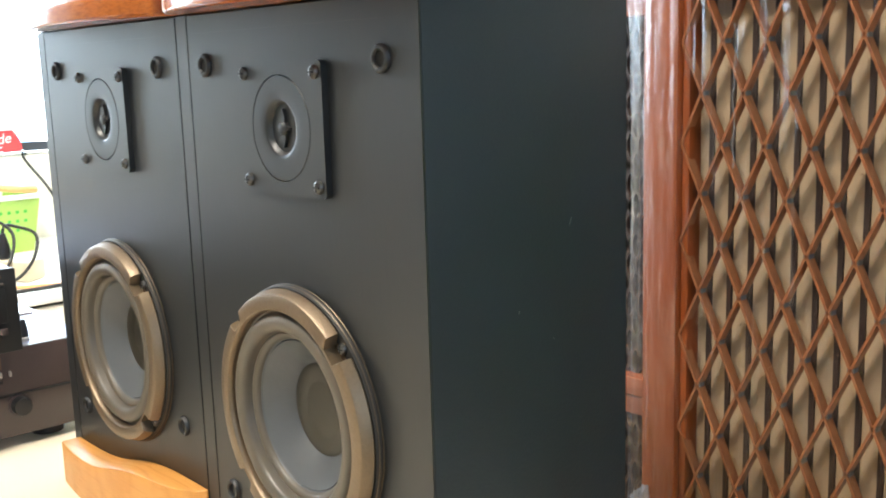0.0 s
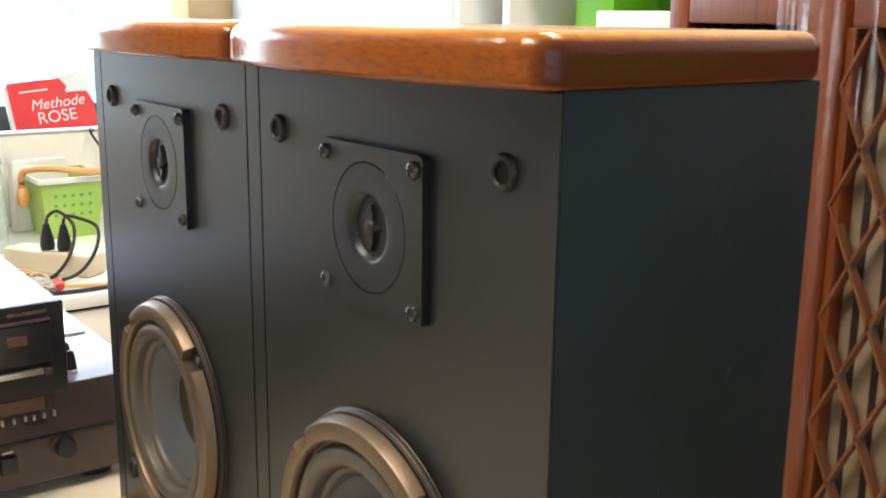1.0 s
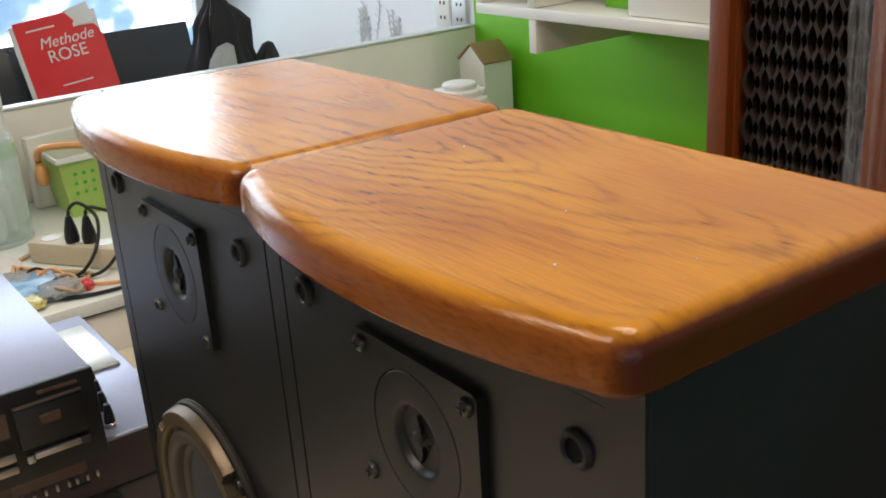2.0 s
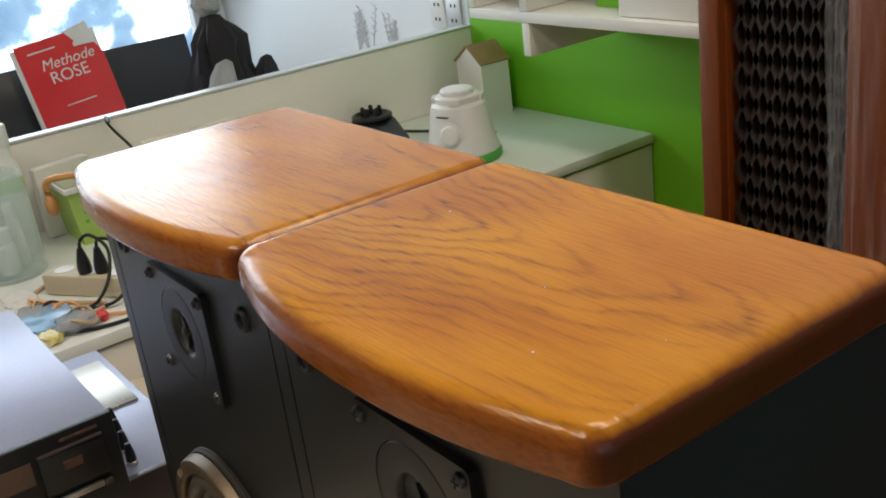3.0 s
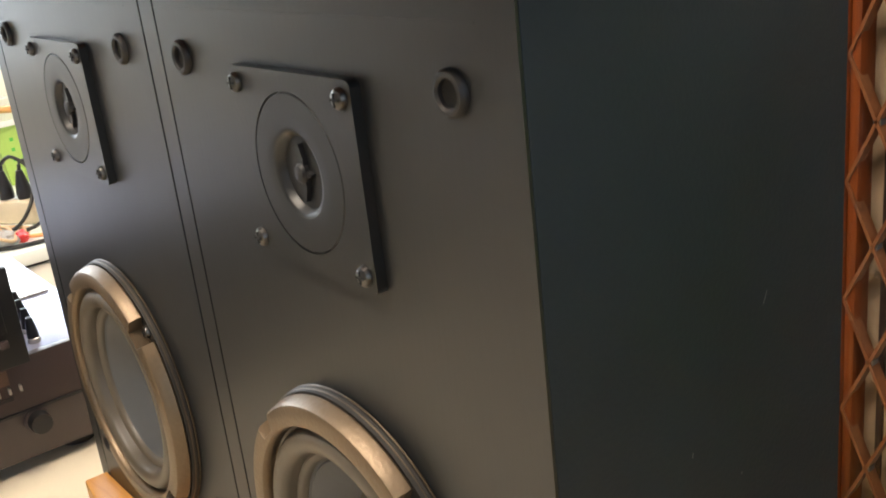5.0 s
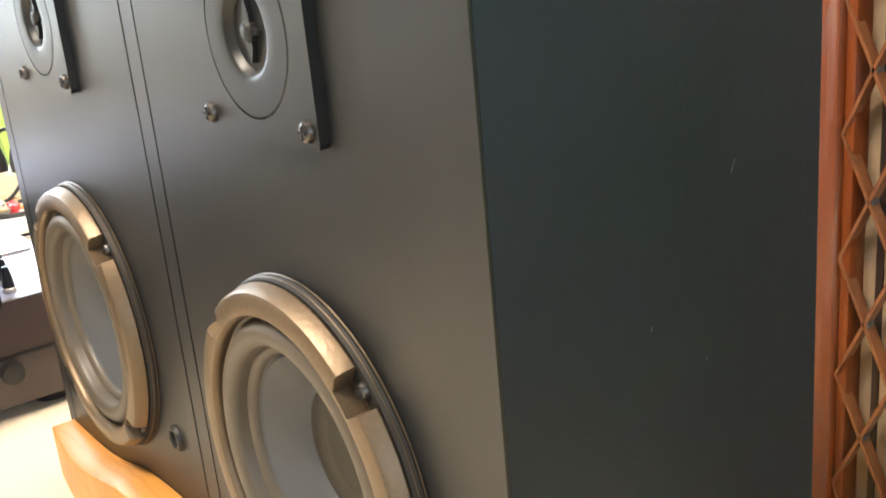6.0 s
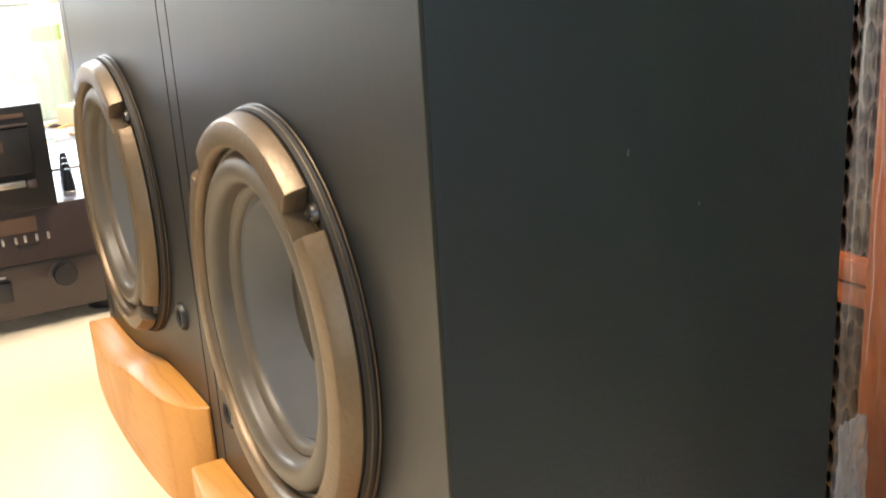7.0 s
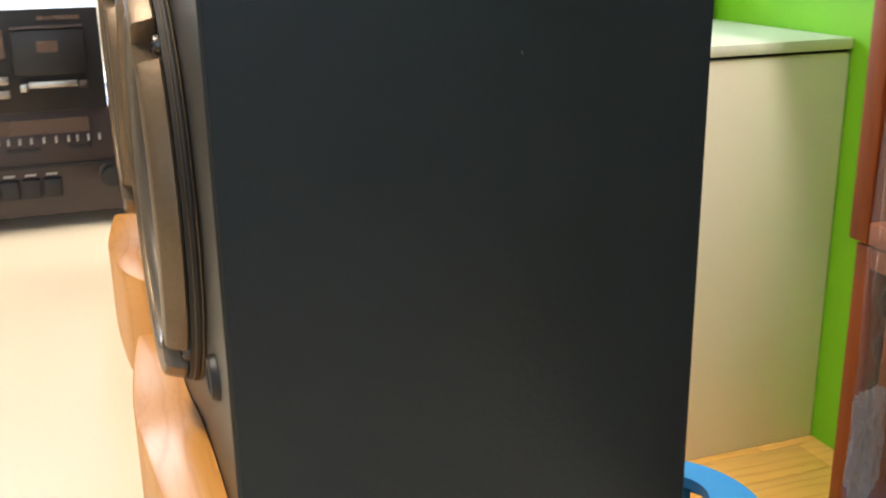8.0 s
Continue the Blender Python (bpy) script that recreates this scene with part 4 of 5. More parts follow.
def lump(size, seed):
    bm = bmesh.new()
    bmesh.ops.create_icosphere(bm, subdivisions=4, radius=1.0)
    for v in bm.verts:
        s = 1 + 0.42 * noise.noise(v.co * 1.7 + Vector((seed, 0, 0))) + 0.26 * noise.noise(v.co * 6) + 0.10 * noise.noise(v.co * 15)
        v.co = Vector((v.co.x * size[0] * s, v.co.y * size[1] * s, v.co.z * size[2] * s))
    return bm


wrap = part("bubble_wrap", lump((0.011, 0.014, 0.046), 3.0), BUBBLE, film, "crumpled bubble wrap tucked under the film")
wrap.location = (0.006, -0.012, 0.600)

# ---------------------------------------------------------------- hi-fi on the table



receiver = thing("stereo_receiver", (-0.70, -0.20, TABLE), "dark brown stereo receiver on the cream table", "receiver")
RY0, RY1 = -0.30, 0.275
part("body", boxes((-0.34, -0.006, RY0, RY1, 0.014, 0.112), bevel=0.002), DEVICE_TOP, receiver, "dark grey metal cover")
part("fascia", boxes((-0.006, 0.004, RY0, RY1, 0.013, 0.114), bevel=0.0015), DEVICE, receiver)
part("dial_strip", boxes((0.004, 0.0052, RY0 + 0.02, 0.17, 0.092, 0.106)), DIAL, receiver, "brown tuning dial strip")
# pale metal plate stands in for the window's glare on the glossy cover
part("cover_plate", boxes((-0.30, -0.16, RY0 + 0.01, RY1 - 0.01, 0.112, 0.1145), bevel=0.0008), SILVER, receiver, "pale plate painting the window's glare on the cover")
part("ridge", boxes((0.004, 0.0062, RY0, RY1, 0.060, 0.0625)), DEVICE_BLACK, receiver)
for y0, y1 in ((0.094, 0.124), (0.150, 0.170), (0.02, 0.06)):
    part("slot", boxes((0.004, 0.0052, y0, y1, 0.076, 0.0795)), DEVICE_BLACK, receiver)
for y in (0.088, 0.097, 0.107, 0.117, 0.128, 0.139, 0.150, 0.158, 0.168, 0.178):
    part("lever", boxes((0.004, 0.009, y - 0.0011, y + 0.0011, 0.0835, 0.0895), bevel=0.0004), SILVER, receiver)
for y in (0.075, 0.093, 0.112, 0.131):
    part("button", boxes((0.004, 0.011, y - 0.008, y + 0.008, 0.032, 0.050), bevel=0.0012), DEVICE_BLACK, receiver)
    part("button_mark", boxes((0.004, 0.0048, y - 0.005, y + 0.005, 0.0525, 0.0545)), MARK, receiver)
for y, r in ((0.186, 0.0105), (0.03, 0.016), (-0.06, 0.016)):
    knob = part("knob", lathe([(r, 0.004), (r, 0.014), (r * 0.92, 0.0165), (0.0004, 0.017)], (0, y, 0.048), "x", 40), DEVICE_BLACK, receiver)
    part("knob_ring", lathe([(r * 1.25, 0.004), (r * 1.25, 0.0055), (r * 1.02, 0.0058)], (0, y, 0.048), "x", 40), DEVICE, knob)
for x in (-0.30, -0.03):
    for y in (RY0 + 0.05, RY1 - 0.05):
        part("foot", lathe([(0.018, 0.0), (0.018, 0.012), (0.014, 0.015)], (x, y, 0.0), "z", 24), RUBBER, receiver)
for k in range(4):
    x, y = -0.028 - 0.030 * k, 0.208 + 0.004 * k
    plug = part("plug", lathe([(0.0055, 0.112), (0.0055, 0.120), (0.0048, 0.128), (0.0030, 0.137), (0.0004, 0.138)], (x, y, 0.0), "z", 18), BLACK_PLASTIC, receiver, "black plug with a metal collar")
    part("collar", lathe([(0.0062, 0.1121), (0.0062, 0.1165), (0.0056, 0.117)], (x, y, 0.0), "z", 18), SILVER, plug)

deck = thing("cassette_deck", (-0.675, -0.23, TABLE + 0.1145), "black cassette deck stacked on the stereo receiver", "cassette deck")
DY0, DY1 = -0.24, 0.218
part("body", boxes((-0.355, -0.005, DY0, DY1, 0.003, 0.0925), bevel=0.002), DEVICE_TOP, deck, "grey metal cover")
part("fascia", boxes((-0.005, 0.004, DY0, DY1, 0.002, 0.094), bevel=0.0015), DEVICE_BLACK, deck)
for y0, y1 in ((0.142, 0.204), (0.02, 0.082)):
    door = part("cassette_door", boxes((0.004, 0.0085, y0, y1, 0.036, 0.076), bevel=0.0012), DEVICE_BLACK, deck, "cassette door with a small label")
    part("door_edge", boxes((0.004, 0.0092, y0, y1, 0.0768, 0.0790), bevel=0.0005), DEVICE, door)
    part("door_label", boxes((0.0086, 0.0090, (y0 + y1) / 2 - 0.010, (y0 + y1) / 2 + 0.008, 0.056, 0.066)), DIAL, door)
    part("key_bar", boxes((0.004, 0.0100, y0 + 0.010, y1 - 0.010, 0.0245, 0.0300), bevel=0.0008), SILVER, deck, "silver key strip")
    part("key", boxes((0.004, 0.0090, y0 + 0.003, y0 + 0.0095, 0.0215, 0.0285), bevel=0.0008), SILVER, deck)
    part("key", boxes((0.004, 0.0090, y1 - 0.0085, y1 - 0.001, 0.0225, 0.0295), bevel=0.0008), DEVICE, deck)
part("nameplate", boxes((0.004, 0.0045, 0.166, 0.202, 0.0840, 0.0875)), DIAL, deck)
for z in (0.020, 0.032):
    part("strip", boxes((0.004, 0.0085, 0.090, 0.136, z - 0.0035, z + 0.0035), bevel=0.0008), SILVER, deck)
part("display", boxes((0.004, 0.0050, 0.088, 0.136, 0.052, 0.076)), DIAL, deck)

# ---------------------------------------------------------------- things on the counter


def basket(at):
    b = thing("storage_basket", at, "green plastic basket with peach handle on the counter", "basket")
    bm = bmesh.new()
    w0, d0, w1, d1, h, t = 0.055, 0.045, 0.075, 0.060, 0.115, 0.003
    outer = [[bm.verts.new((sx * (w0 + (w1 - w0) * k), sy * (d0 + (d1 - d0) * k), h * k)) for sx, sy in ((-1, -1), (1, -1), (1, 1), (-1, 1))] for k in (0, 1)]
    inner = [[bm.verts.new((sx * (w0 + (w1 - w0) * k - t), sy * (d0 + (d1 - d0) * k - t), h * k + (t if k == 0 else 0))) for sx, sy in ((-1, -1), (1, -1), (1, 1), (-1, 1))] for k in (0, 1)]
    for ring in (outer, inner):
        for i in range(4):
            j = (i + 1) % 4
            bm.faces.new((ring[0][i], ring[0][j], ring[1][j], ring[1][i]))
    bm.faces.new(outer[0])
    bm.faces.new(inner[0])
    for i in range(4):
        j = (i + 1) % 4
        bm.faces.new((outer[1][i], outer[1][j], inner[1][j], inner[1][i]))
    body = part("tub", bm, BASKET_GREEN, b, "", False)
    part("rim", boxes((-w1 - 0.004, w1 + 0.004, -d1 - 0.004, -d1 + 0.003, h - 0.010, h), (-w1 - 0.004, w1 + 0.004, d1 - 0.003, d1 + 0.004, h - 0.010, h),
                      (-w1 - 0.004, -w1 + 0.003, -d1, d1, h - 0.010, h), (w1 - 0.003, w1 + 0.004, -d1, d1, h - 0.010, h), bevel=0.0015), WHITE_PLASTIC, b, "pale rim")
    for row in range(3):
        for i in range(5):
            z = 0.045 + 0.018 * row
            x1_ = w0 + (w1 - w0) * z / h + 0.0003
            part("slit", boxes((x1_ - 0.0006, x1_ + 0.0005, -0.035 + 0.0155 * i, -0.029 + 0.0155 * i, z - 0.003, z + 0.003)), GREEN_TRIM, b)
    part("handle", tube([(0.0, -d1 - 0.006, h - 0.045), (0.0, -d1 - 0.012, h - 0.02), (0.02, -d1 - 0.010, h + 0.010), (0.055, -0.03, h + 0.016), (w1 + 0.010, 0.01, h + 0.012), (w1 + 0.008, 0.05, h + 0.008)], 0.0065), ORANGE_PLASTIC, b, "peach coloured handle")
    part("handle_grip", lathe([(0.006, -0.02), (0.011, -0.012), (0.012, 0.006), (0.007, 0.016)], (0.0, -d1 - 0.010, h - 0.040), "z", 20), ORANGE_PLASTIC, b)
    return b


basket((-1.640, 0.275, COUNTER))


def lidded_bottle(name, at, label, category, r, h, neck, body_mat, lid_mat, lid_h):
    t = thing(name, at, label, category)
    part("body", lathe([(r * 0.92, 0), (r, 0.006), (r, h * 0.72), (r * 0.92, h * 0.80), (neck, h * 0.86), (neck, h)], (0, 0, 0), "z", 40), body_mat, t)
    part("cap", lathe([(neck * 1.12, h - 0.004), (neck * 1.15, h), (neck * 1.15, h + lid_h), (neck * 1.02, h + lid_h + 0.003)], (0, 0, 0), "z", 32), lid_mat, t)
    return t


jar = thing("glass_jar", (-1.552, 0.095, COUNTER), "large clear glass jar holding small bottles on the counter", "jar")
part("glass", lathe([(0.052, 0.0), (0.056, 0.004), (0.057, 0.15), (0.052, 0.166), (0.050, 0.175), (0.047, 0.175), (0.049, 0.160), (0.053, 0.148), (0.052, 0.008), (0.0005, 0.007)], (0, 0, 0), "z", 48), JAR_GLASS, jar)
part("rim", lathe([(0.0505, 0.1752), (0.0525, 0.1770), (0.0505, 0.1790), (0.0470, 0.1780), (0.0472, 0.1755)], (0, 0, 0), "z", 48, closed=True), JAR_GLASS, jar, "thick glass rim")
lidded_bottle("small_bottle", (-1.542, 0.090, COUNTER + 0.0075), "small white bottle inside the glass jar", "bottle", 0.018, 0.062, 0.013, WHITE_PLASTIC, WHITE_PLASTIC, 0.014)
lidded_bottle("small_bottle", (-1.575, 0.118, COUNTER + 0.0075), "small pale pink bottle inside the glass jar", "bottle", 0.013, 0.095, 0.008, PAPER, WHITE_PLASTIC, 0.012)
tall = lidded_bottle("pump_bottle", (-1.650, 0.146, COUNTER), "tall white bottle with green label behind the jar", "bottle", 0.025, 0.205, 0.017, WHITE_PLASTIC, WHITE_PLASTIC, 0.030)
part("label", lathe([(0.0252, 0.118), (0.0255, 0.119), (0.0255, 0.142), (0.0252, 0.143)], (0, 0, 0), "z", 40), BASKET_GREEN, tall, "green printed label")
carton = thing("carton", (-1.700, 0.255, COUNTER), "pale folded box leaning on the partition", "box", turn=8)
part("panel", boxes((-0.012, 0.012, -0.06, 0.05, 0.0, 0.135), bevel=0.004), PAPER, carton)

strip = thing("power_strip", (-1.345, 0.170, COUNTER), "beige power strip with two black plugs", "power strip", turn=33)
part("body", boxes((-0.085, 0.085, -0.024, 0.024, 0.0, 0.036), bevel=0.006), STRIP_BEIGE, strip)
for x in (-0.055, 0.0, 0.05):
    part("socket", lathe([(0.016, 0.036), (0.016, 0.0372), (0.013, 0.0374)], (x, 0, 0), "z", 24), WHITE_PLASTIC, strip)
for k, (x, y) in enumerate(((-1.342, 0.160), (-1.320, 0.180))):
    pl = thing("plug", (x, y, COUNTER + 0.0375), "black mains plug standing in the power strip", "plug", "mains plugs", turn=37)
    part("body", lathe([(0.0105, 0.0), (0.0115, 0.008), (0.010, 0.020), (0.0070, 0.032), (0.0045, 0.042)], (0, 0, 0), "z", 18), BLACK_PLASTIC, pl)
    part("cord", tube([(0, 0, 0.040), (0.003, 0.003, 0.054), (0.022, 0.004, 0.062 - 0.008 * k), (0.050 + 0.012 * k, 0.002, 0.040), (0.056 + 0.010 * k, -0.020, 0.0), (0.044, -0.050, -0.030), (0.012 - 0.03 * k, -0.072, -0.034)], 0.0028), CABLE_BLACK, pl)


def cable(name, points, r, mat, label):
    ob = part(name, tube(points, r), mat)
    return tagged(ob, label, "cable", "loose cables")


C = COUNTER + 0.004
cable("loose_cable", [(-1.46, 0.02, C), (-1.38, 0.07, C + 0.004), (-1.30, 0.05, C), (-1.25, 0.10, C + 0.003), (-1.27, 0.16, C), (-1.33, 0.10, C + 0.006), (-1.40, 0.08, C), (-1.44, 0.12, C)], 0.0036, CABLE_TAN, "tan cable looped on the counter")
cable("loose_cable", [(-1.44, 0.05, C), (-1.33, 0.09, C + 0.009), (-1.24, 0.13, C + 0.002), (-1.20, 0.20, C), (-1.19, 0.30, C)], 0.003, ORANGE_PLASTIC, "orange cable lying across the counter")
cable("loose_cable", [(-1.42, -0.02, C), (-1.30, 0.03, C), (-1.20, 0.10, C), (-1.185, 0.22, C), (-1.24, 0.34, C)], 0.0032, CABLE_BLACK, "black cable along the counter edge")
cable("loose_cable", [(-1.70, 0.36, LEDGE + 0.006), (-1.73, 0.365, LEDGE + 0.010), (-1.735, 0.37, LEDGE - 0.01), (-1.70, 0.40, 0.90), (-1.66, 0.42, 0.83), (-1.62, 0.44, C)], 0.0028, CABLE_BLACK, "dark cable hanging over the partition")


def crumple(name, at, size, mat, label, category, seed, lumps=5.0):
    bm = bmesh.new()
    bmesh.ops.create_icosphere(bm, subdivisions=4, radius=1.0)
    for v in bm.verts:
        d = 1 + 0.28 * noise.noise(v.co * 1.6 + Vector((seed, 0, 0))) + 0.14 * noise.noise(v.co * lumps + Vector((0, seed, 0)))
        v.co = Vector((v.co.x * size[0] * d, v.co.y * size[1] * d, max(v.co.z * d, -0.85) * size[2]))
    low = min(v.co.z for v in bm.verts)
    for v in bm.verts:
        v.co.z -= low
    ob = part(name, bm, mat)
    ob.location = at
    return tagged(ob, label, category)


crumple("plastic_bag", (-1.275, 0.070, COUNTER), (0.055, 0.045, 0.010), BLUE_BAG, "small blue film bag lying on the counter", "bag", 3.0)
crumple("paper_sheet", (-1.36, 0.010, COUNTER), (0.08, 0.06, 0.004), PAPER, "white crumpled paper on the counter", "paper", 7.0)
crumple("paper_sheet", (-1.225, 0.030, COUNTER), (0.035, 0.05, 0.005), PAPER, "white crumpled paper near the counter edge", "paper", 9.0)
CLEAR_BAG = clear("clear_film_bag", (0.88, 0.92, 0.95), 0.55, 0.10, 0.9)
for x, y, sx, sy, sz, m, label, seed in ((-1.300, 0.062, 0.050, 0.030, 0.010, CLEAR_BAG, "crumpled clear film bag on the counter", 11.0), (-1.225, 0.098, 0.032, 0.036, 0.012, CLEAR_BAG, "crumpled clear film bag near the counter edge", 14.0),
                                         (-1.212, 0.058, 0.026, 0.016, 0.008, PACKET, "small yellow packet on the counter", 17.0), (-1.222, 0.138, 0.012, 0.009, 0.009, RED_COVER, "small red plastic scrap on the counter", 19.0),
                                         (-1.405, 0.060, 0.040, 0.026, 0.008, PAPER, "crumpled white paper by the glass jar", 23.0)):
    crumple("packet" if m is PACKET else "scrap" if m is RED_COVER else "paper_sheet" if m is PAPER else "plastic_bag", (x, y, COUNTER), (sx, sy, sz), m, label, "packet" if m is PACKET else "scrap" if m is RED_COVER else "paper" if m is PAPER else "bag", seed, 7.0)
rng = random.Random(11)
for k in range(4):
    # loose coils of wire between the bags
    cx, cy, r = -1.32 + 0.032 * k, 0.085 + 0.008 * k, rng.uniform(0.022, 0.040)
    turns = [(cx + r * (1 + 0.15 * math.sin(3 * a + k)) * math.cos(a) * 1.2, cy + 0.6 * r * math.sin(a), COUNTER + 0.010 + 0.006 * math.sin(2 * a + k) + 0.002 * k) for a in (0.75 * i + k for i in range(12))]
    cable("loose_cable", turns, 0.0020 + 0.0005 * (k % 2), (CABLE_TAN, CABLE_BLACK, ORANGE_PLASTIC, CABLE_TAN)[k], ("tan wire coiled on the counter", "black wire coiled on the counter", "orange wire coiled on the counter", "tan wire coiled by the packet")[k])
sock = thing("wall_socket", (X_PART, 0.47, 0.875), "double white wall socket plate on the partition", "socket")
part("plate", boxes((0.0, 0.008, -0.045, 0.045, -0.035, 0.035), bevel=0.002), CREAM_PANEL, sock)
sock2 = copy_thing(sock, pose(X_PART, 0.575, 0.875))

for x, kind in ((-1.868, 0), (-1.800, 1)):
    plate = thing("wall_socket", (x, Y_WALL, 1.000), "small white wall socket plate on the pale wall" if kind == 0 else "small grey switch plate on the pale wall", "socket")
    part("plate", boxes((-0.028, 0.028, -0.008, 0.0, -0.04, 0.04), bevel=0.002), WHITE_PLASTIC if kind == 0 else ALUMINIUM, plate)
    for dz in (-0.018, 0.018):
        part("hole", boxes((-0.010, -0.004, -0.0085, -0.006, dz - 0.004, dz + 0.004)), GROOVE, plate)
        part("hole", boxes((0.006, 0.012, -0.0085, -0.006, dz - 0.004, dz + 0.004)), GROOVE, plate)

grinder = thing("grinder_base", (-1.690, 0.935, COUNTER), "black appliance base with a pronged coupling on the counter", "appliance", turn=-10)
bm = bmesh.new()
rings = []
for u in range(15):
    # the low body, wide under the coupling and narrowing to a sloping front
    f = u / 14
    x = -0.062 + 0.186 * f
    half = 0.052 * math.sqrt(max(0.02, 1 - ((x + 0.005) / 0.060) ** 2)) if x < -0.005 else 0.052 - 0.016 * ((x + 0.005) / 0.129) ** 1.5
    if f > 0.9:
        half *= 1 - 0.35 * (f - 0.9) / 0.1
    high = 0.046 - (0.032 * max(0.0, (x - 0.02) / 0.104) ** 0.9)
    rings.append([bm.verts.new((x, half * c, z)) for c, z in ((-1, 0.0), (-1, high * 0.55), (-0.86, high * 0.90), (-0.6, high), (0.6, high), (0.86, high * 0.90), (1, high * 0.55), (1, 0.0))])
for a, b in zip(rings, rings[1:]):
    for i in range(8):
        j = (i + 1) % 8
        bm.faces.new((a[i], a[j], b[j], b[i]))
bm.faces.new(rings[0])
bm.faces.new(rings[-1])
part("body", bm, BLACK_PLASTIC, grinder)
disc = part("coupling", lathe([(0.046, 0.0462), (0.046, 0.052), (0.042, 0.055), (0.036, 0.055), (0.034, 0.051), (0.0005, 0.050)], (-0.006, 0, 0), "z", 40), BLACK_PLASTIC, grinder, "round black coupling")
for k in range(5):
    a = 2 * math.pi * k / 5 + 0.3
    part("prong", lathe([(0.0055, 0.050), (0.0050, 0.066), (0.0040, 0.070), (0.0005, 0.071)], (-0.006 + 0.020 * math.cos(a), 0.020 * math.sin(a), 0), "z", 12), BLACK_PLASTIC, disc)
part("cord", tube([(0.03, 0.048, 0.010), (0.06, 0.09, 0.006), (0.10, 0.13, 0.005), (0.16, 0.15, 0.005), (0.20, 0.20, 0.005)], 0.0035), CABLE_BLACK, grinder)

mixer = thing("blender_base", (-1.388, 0.955, COUNTER), "white blender motor base with green foot on the counter", "blender")
part("foot", lathe([(0.074, 0.0), (0.078, 0.004), (0.078, 0.015), (0.074, 0.019)], (0, 0, 0), "z", 56), GREEN_TRIM, mixer, "green foot ring")
part("housing", lathe([(0.075, 0.019), (0.0755, 0.025), (0.070, 0.036), (0.064, 0.070), (0.0575, 0.104), (0.0545, 0.114), (0.048, 0.119)], (0, 0, 0), "z", 56), WHITE_PLASTIC, mixer)
collar = part("collar", lathe([(0.046, 0.119), (0.046, 0.129), (0.043, 0.132), (0.034, 0.133), (0.034, 0.141), (0.031, 0.144), (0.012, 0.146)], (0, 0, 0), "z", 48, shape=lambda k, a, r: r * (1 + (0.03 * math.cos(12 * a) if k in (4, 5) else 0))), WHITE_PLASTIC, mixer)
for k in range(4):
    a = math.pi / 4 + k * math.pi / 2
    part("lug", boxes((-0.011, 0.011, -0.004, 0.004, 0.0, 0.013), bevel=0.0015), WHITE_PLASTIC, collar).matrix_local = pose(0.047 * math.cos(a), 0.047 * math.sin(a), 0.1185, 0, 0, math.degrees(a) + 90)
part("dial_ring", lathe([(0.023, 0.0), (0.023, 0.003), (0.020, 0.004), (0.0005, 0.004)], (0, 0, 0), "-y", 32), WHITE_PLASTIC, mixer).matrix_local = pose(0.0375, -0.0535, 0.066, -9, 0, 35)
dial = part("dial", lathe([(0.019, 0.0), (0.019, 0.008), (0.016, 0.011), (0.0005, 0.012)], (0, 0, 0), "-y", 32), WHITE_PLASTIC, mixer)
dial.matrix_local = pose(0.0385, -0.0550, 0.066, -9, 0, 35)
part("mark", boxes((-0.014, 0.014, -0.0009, 0.0009, 0, 0.003)), DEVICE, mixer).matrix_local = pose(0.0195, -0.0565, 0.098, -10, 0, 19)

house = thing("bird_house", (-1.632, 1.212, COUNTER), "small white wooden bird house with brown roof", "bird house", turn=-4)
bm = bmesh.new()
w, d, h0, h1 = 0.050, 0.038, 0.122, 0.158
pf = [(-w, 0), (w, 0), (w, h0), (0, h1), (-w, h0)]
a = [bm.verts.new((x, -d, z)) for x, z in pf]
b = [bm.verts.new((x, d, z)) for x, z in pf]
for i in range(5):
    j = (i + 1) % 5
    bm.faces.new((a[i], a[j], b[j], b[i]))
bm.faces.new(a)
bm.faces.new(list(reversed(b)))
part("walls", bm, CREAM_PANEL, house, "", False)
for s in (-1, 1):
    r = part("roof", boxes((0, 0.066, -d - 0.004, d + 0.004, 0.0, 0.004), bevel=0.001), ROOF_WOOD, house, "brown wooden roof board")
    r.matrix_local = pose(0, 0, h1 + 0.002, 0, 36, 0) if s == 1 else pose(0, 0, h1 + 0.0022, 0, 180 - 36, 0) @ pose(0, 0, -0.004)
part("entrance", lathe([(0.013, 0.0), (0.013, 0.001), (0.0004, 0.001)], (0, -d, 0.055), "-y", 24), GROOVE, house, "round dark entrance")

# ---------------------------------------------------------------- things by the window
piano = thing("digital_piano", (-2.90, 0.30, 0.0), "black digital piano with raised music desk before the window", "piano")
part("body", boxes((-0.16, 0.18, -0.62, 0.74, 0.56, 0.70), bevel=0.006), BLACK_PLASTIC, piano)
part("music_desk", boxes((-0.012, 0.012, 0.0, 0.735, 0.0, 0.225), bevel=0.003), BLACK_PLASTIC, piano, "leaning black music desk").matrix_local = pose(-0.005, 0.0, 0.7005, 0, -12, 0)
part("key_cover", boxes((0.182, 0.30, -0.60, 0.72, 0.585, 0.655), bevel=0.008), BLACK_PLASTIC, piano)
for y in (-0.60, 0.69):
    part("side_panel", boxes((-0.16, 0.30, y, y + 0.03, 0.0, 0.559), bevel=0.004), BLACK_PLASTIC, piano)

book = thing("music_book", (-2.815, 0.640, 0.7015), "red music book with curled corner leaning on the piano's desk", "book", turn=90)
lean = pose(0, 0, 0, -10, -6, 0)


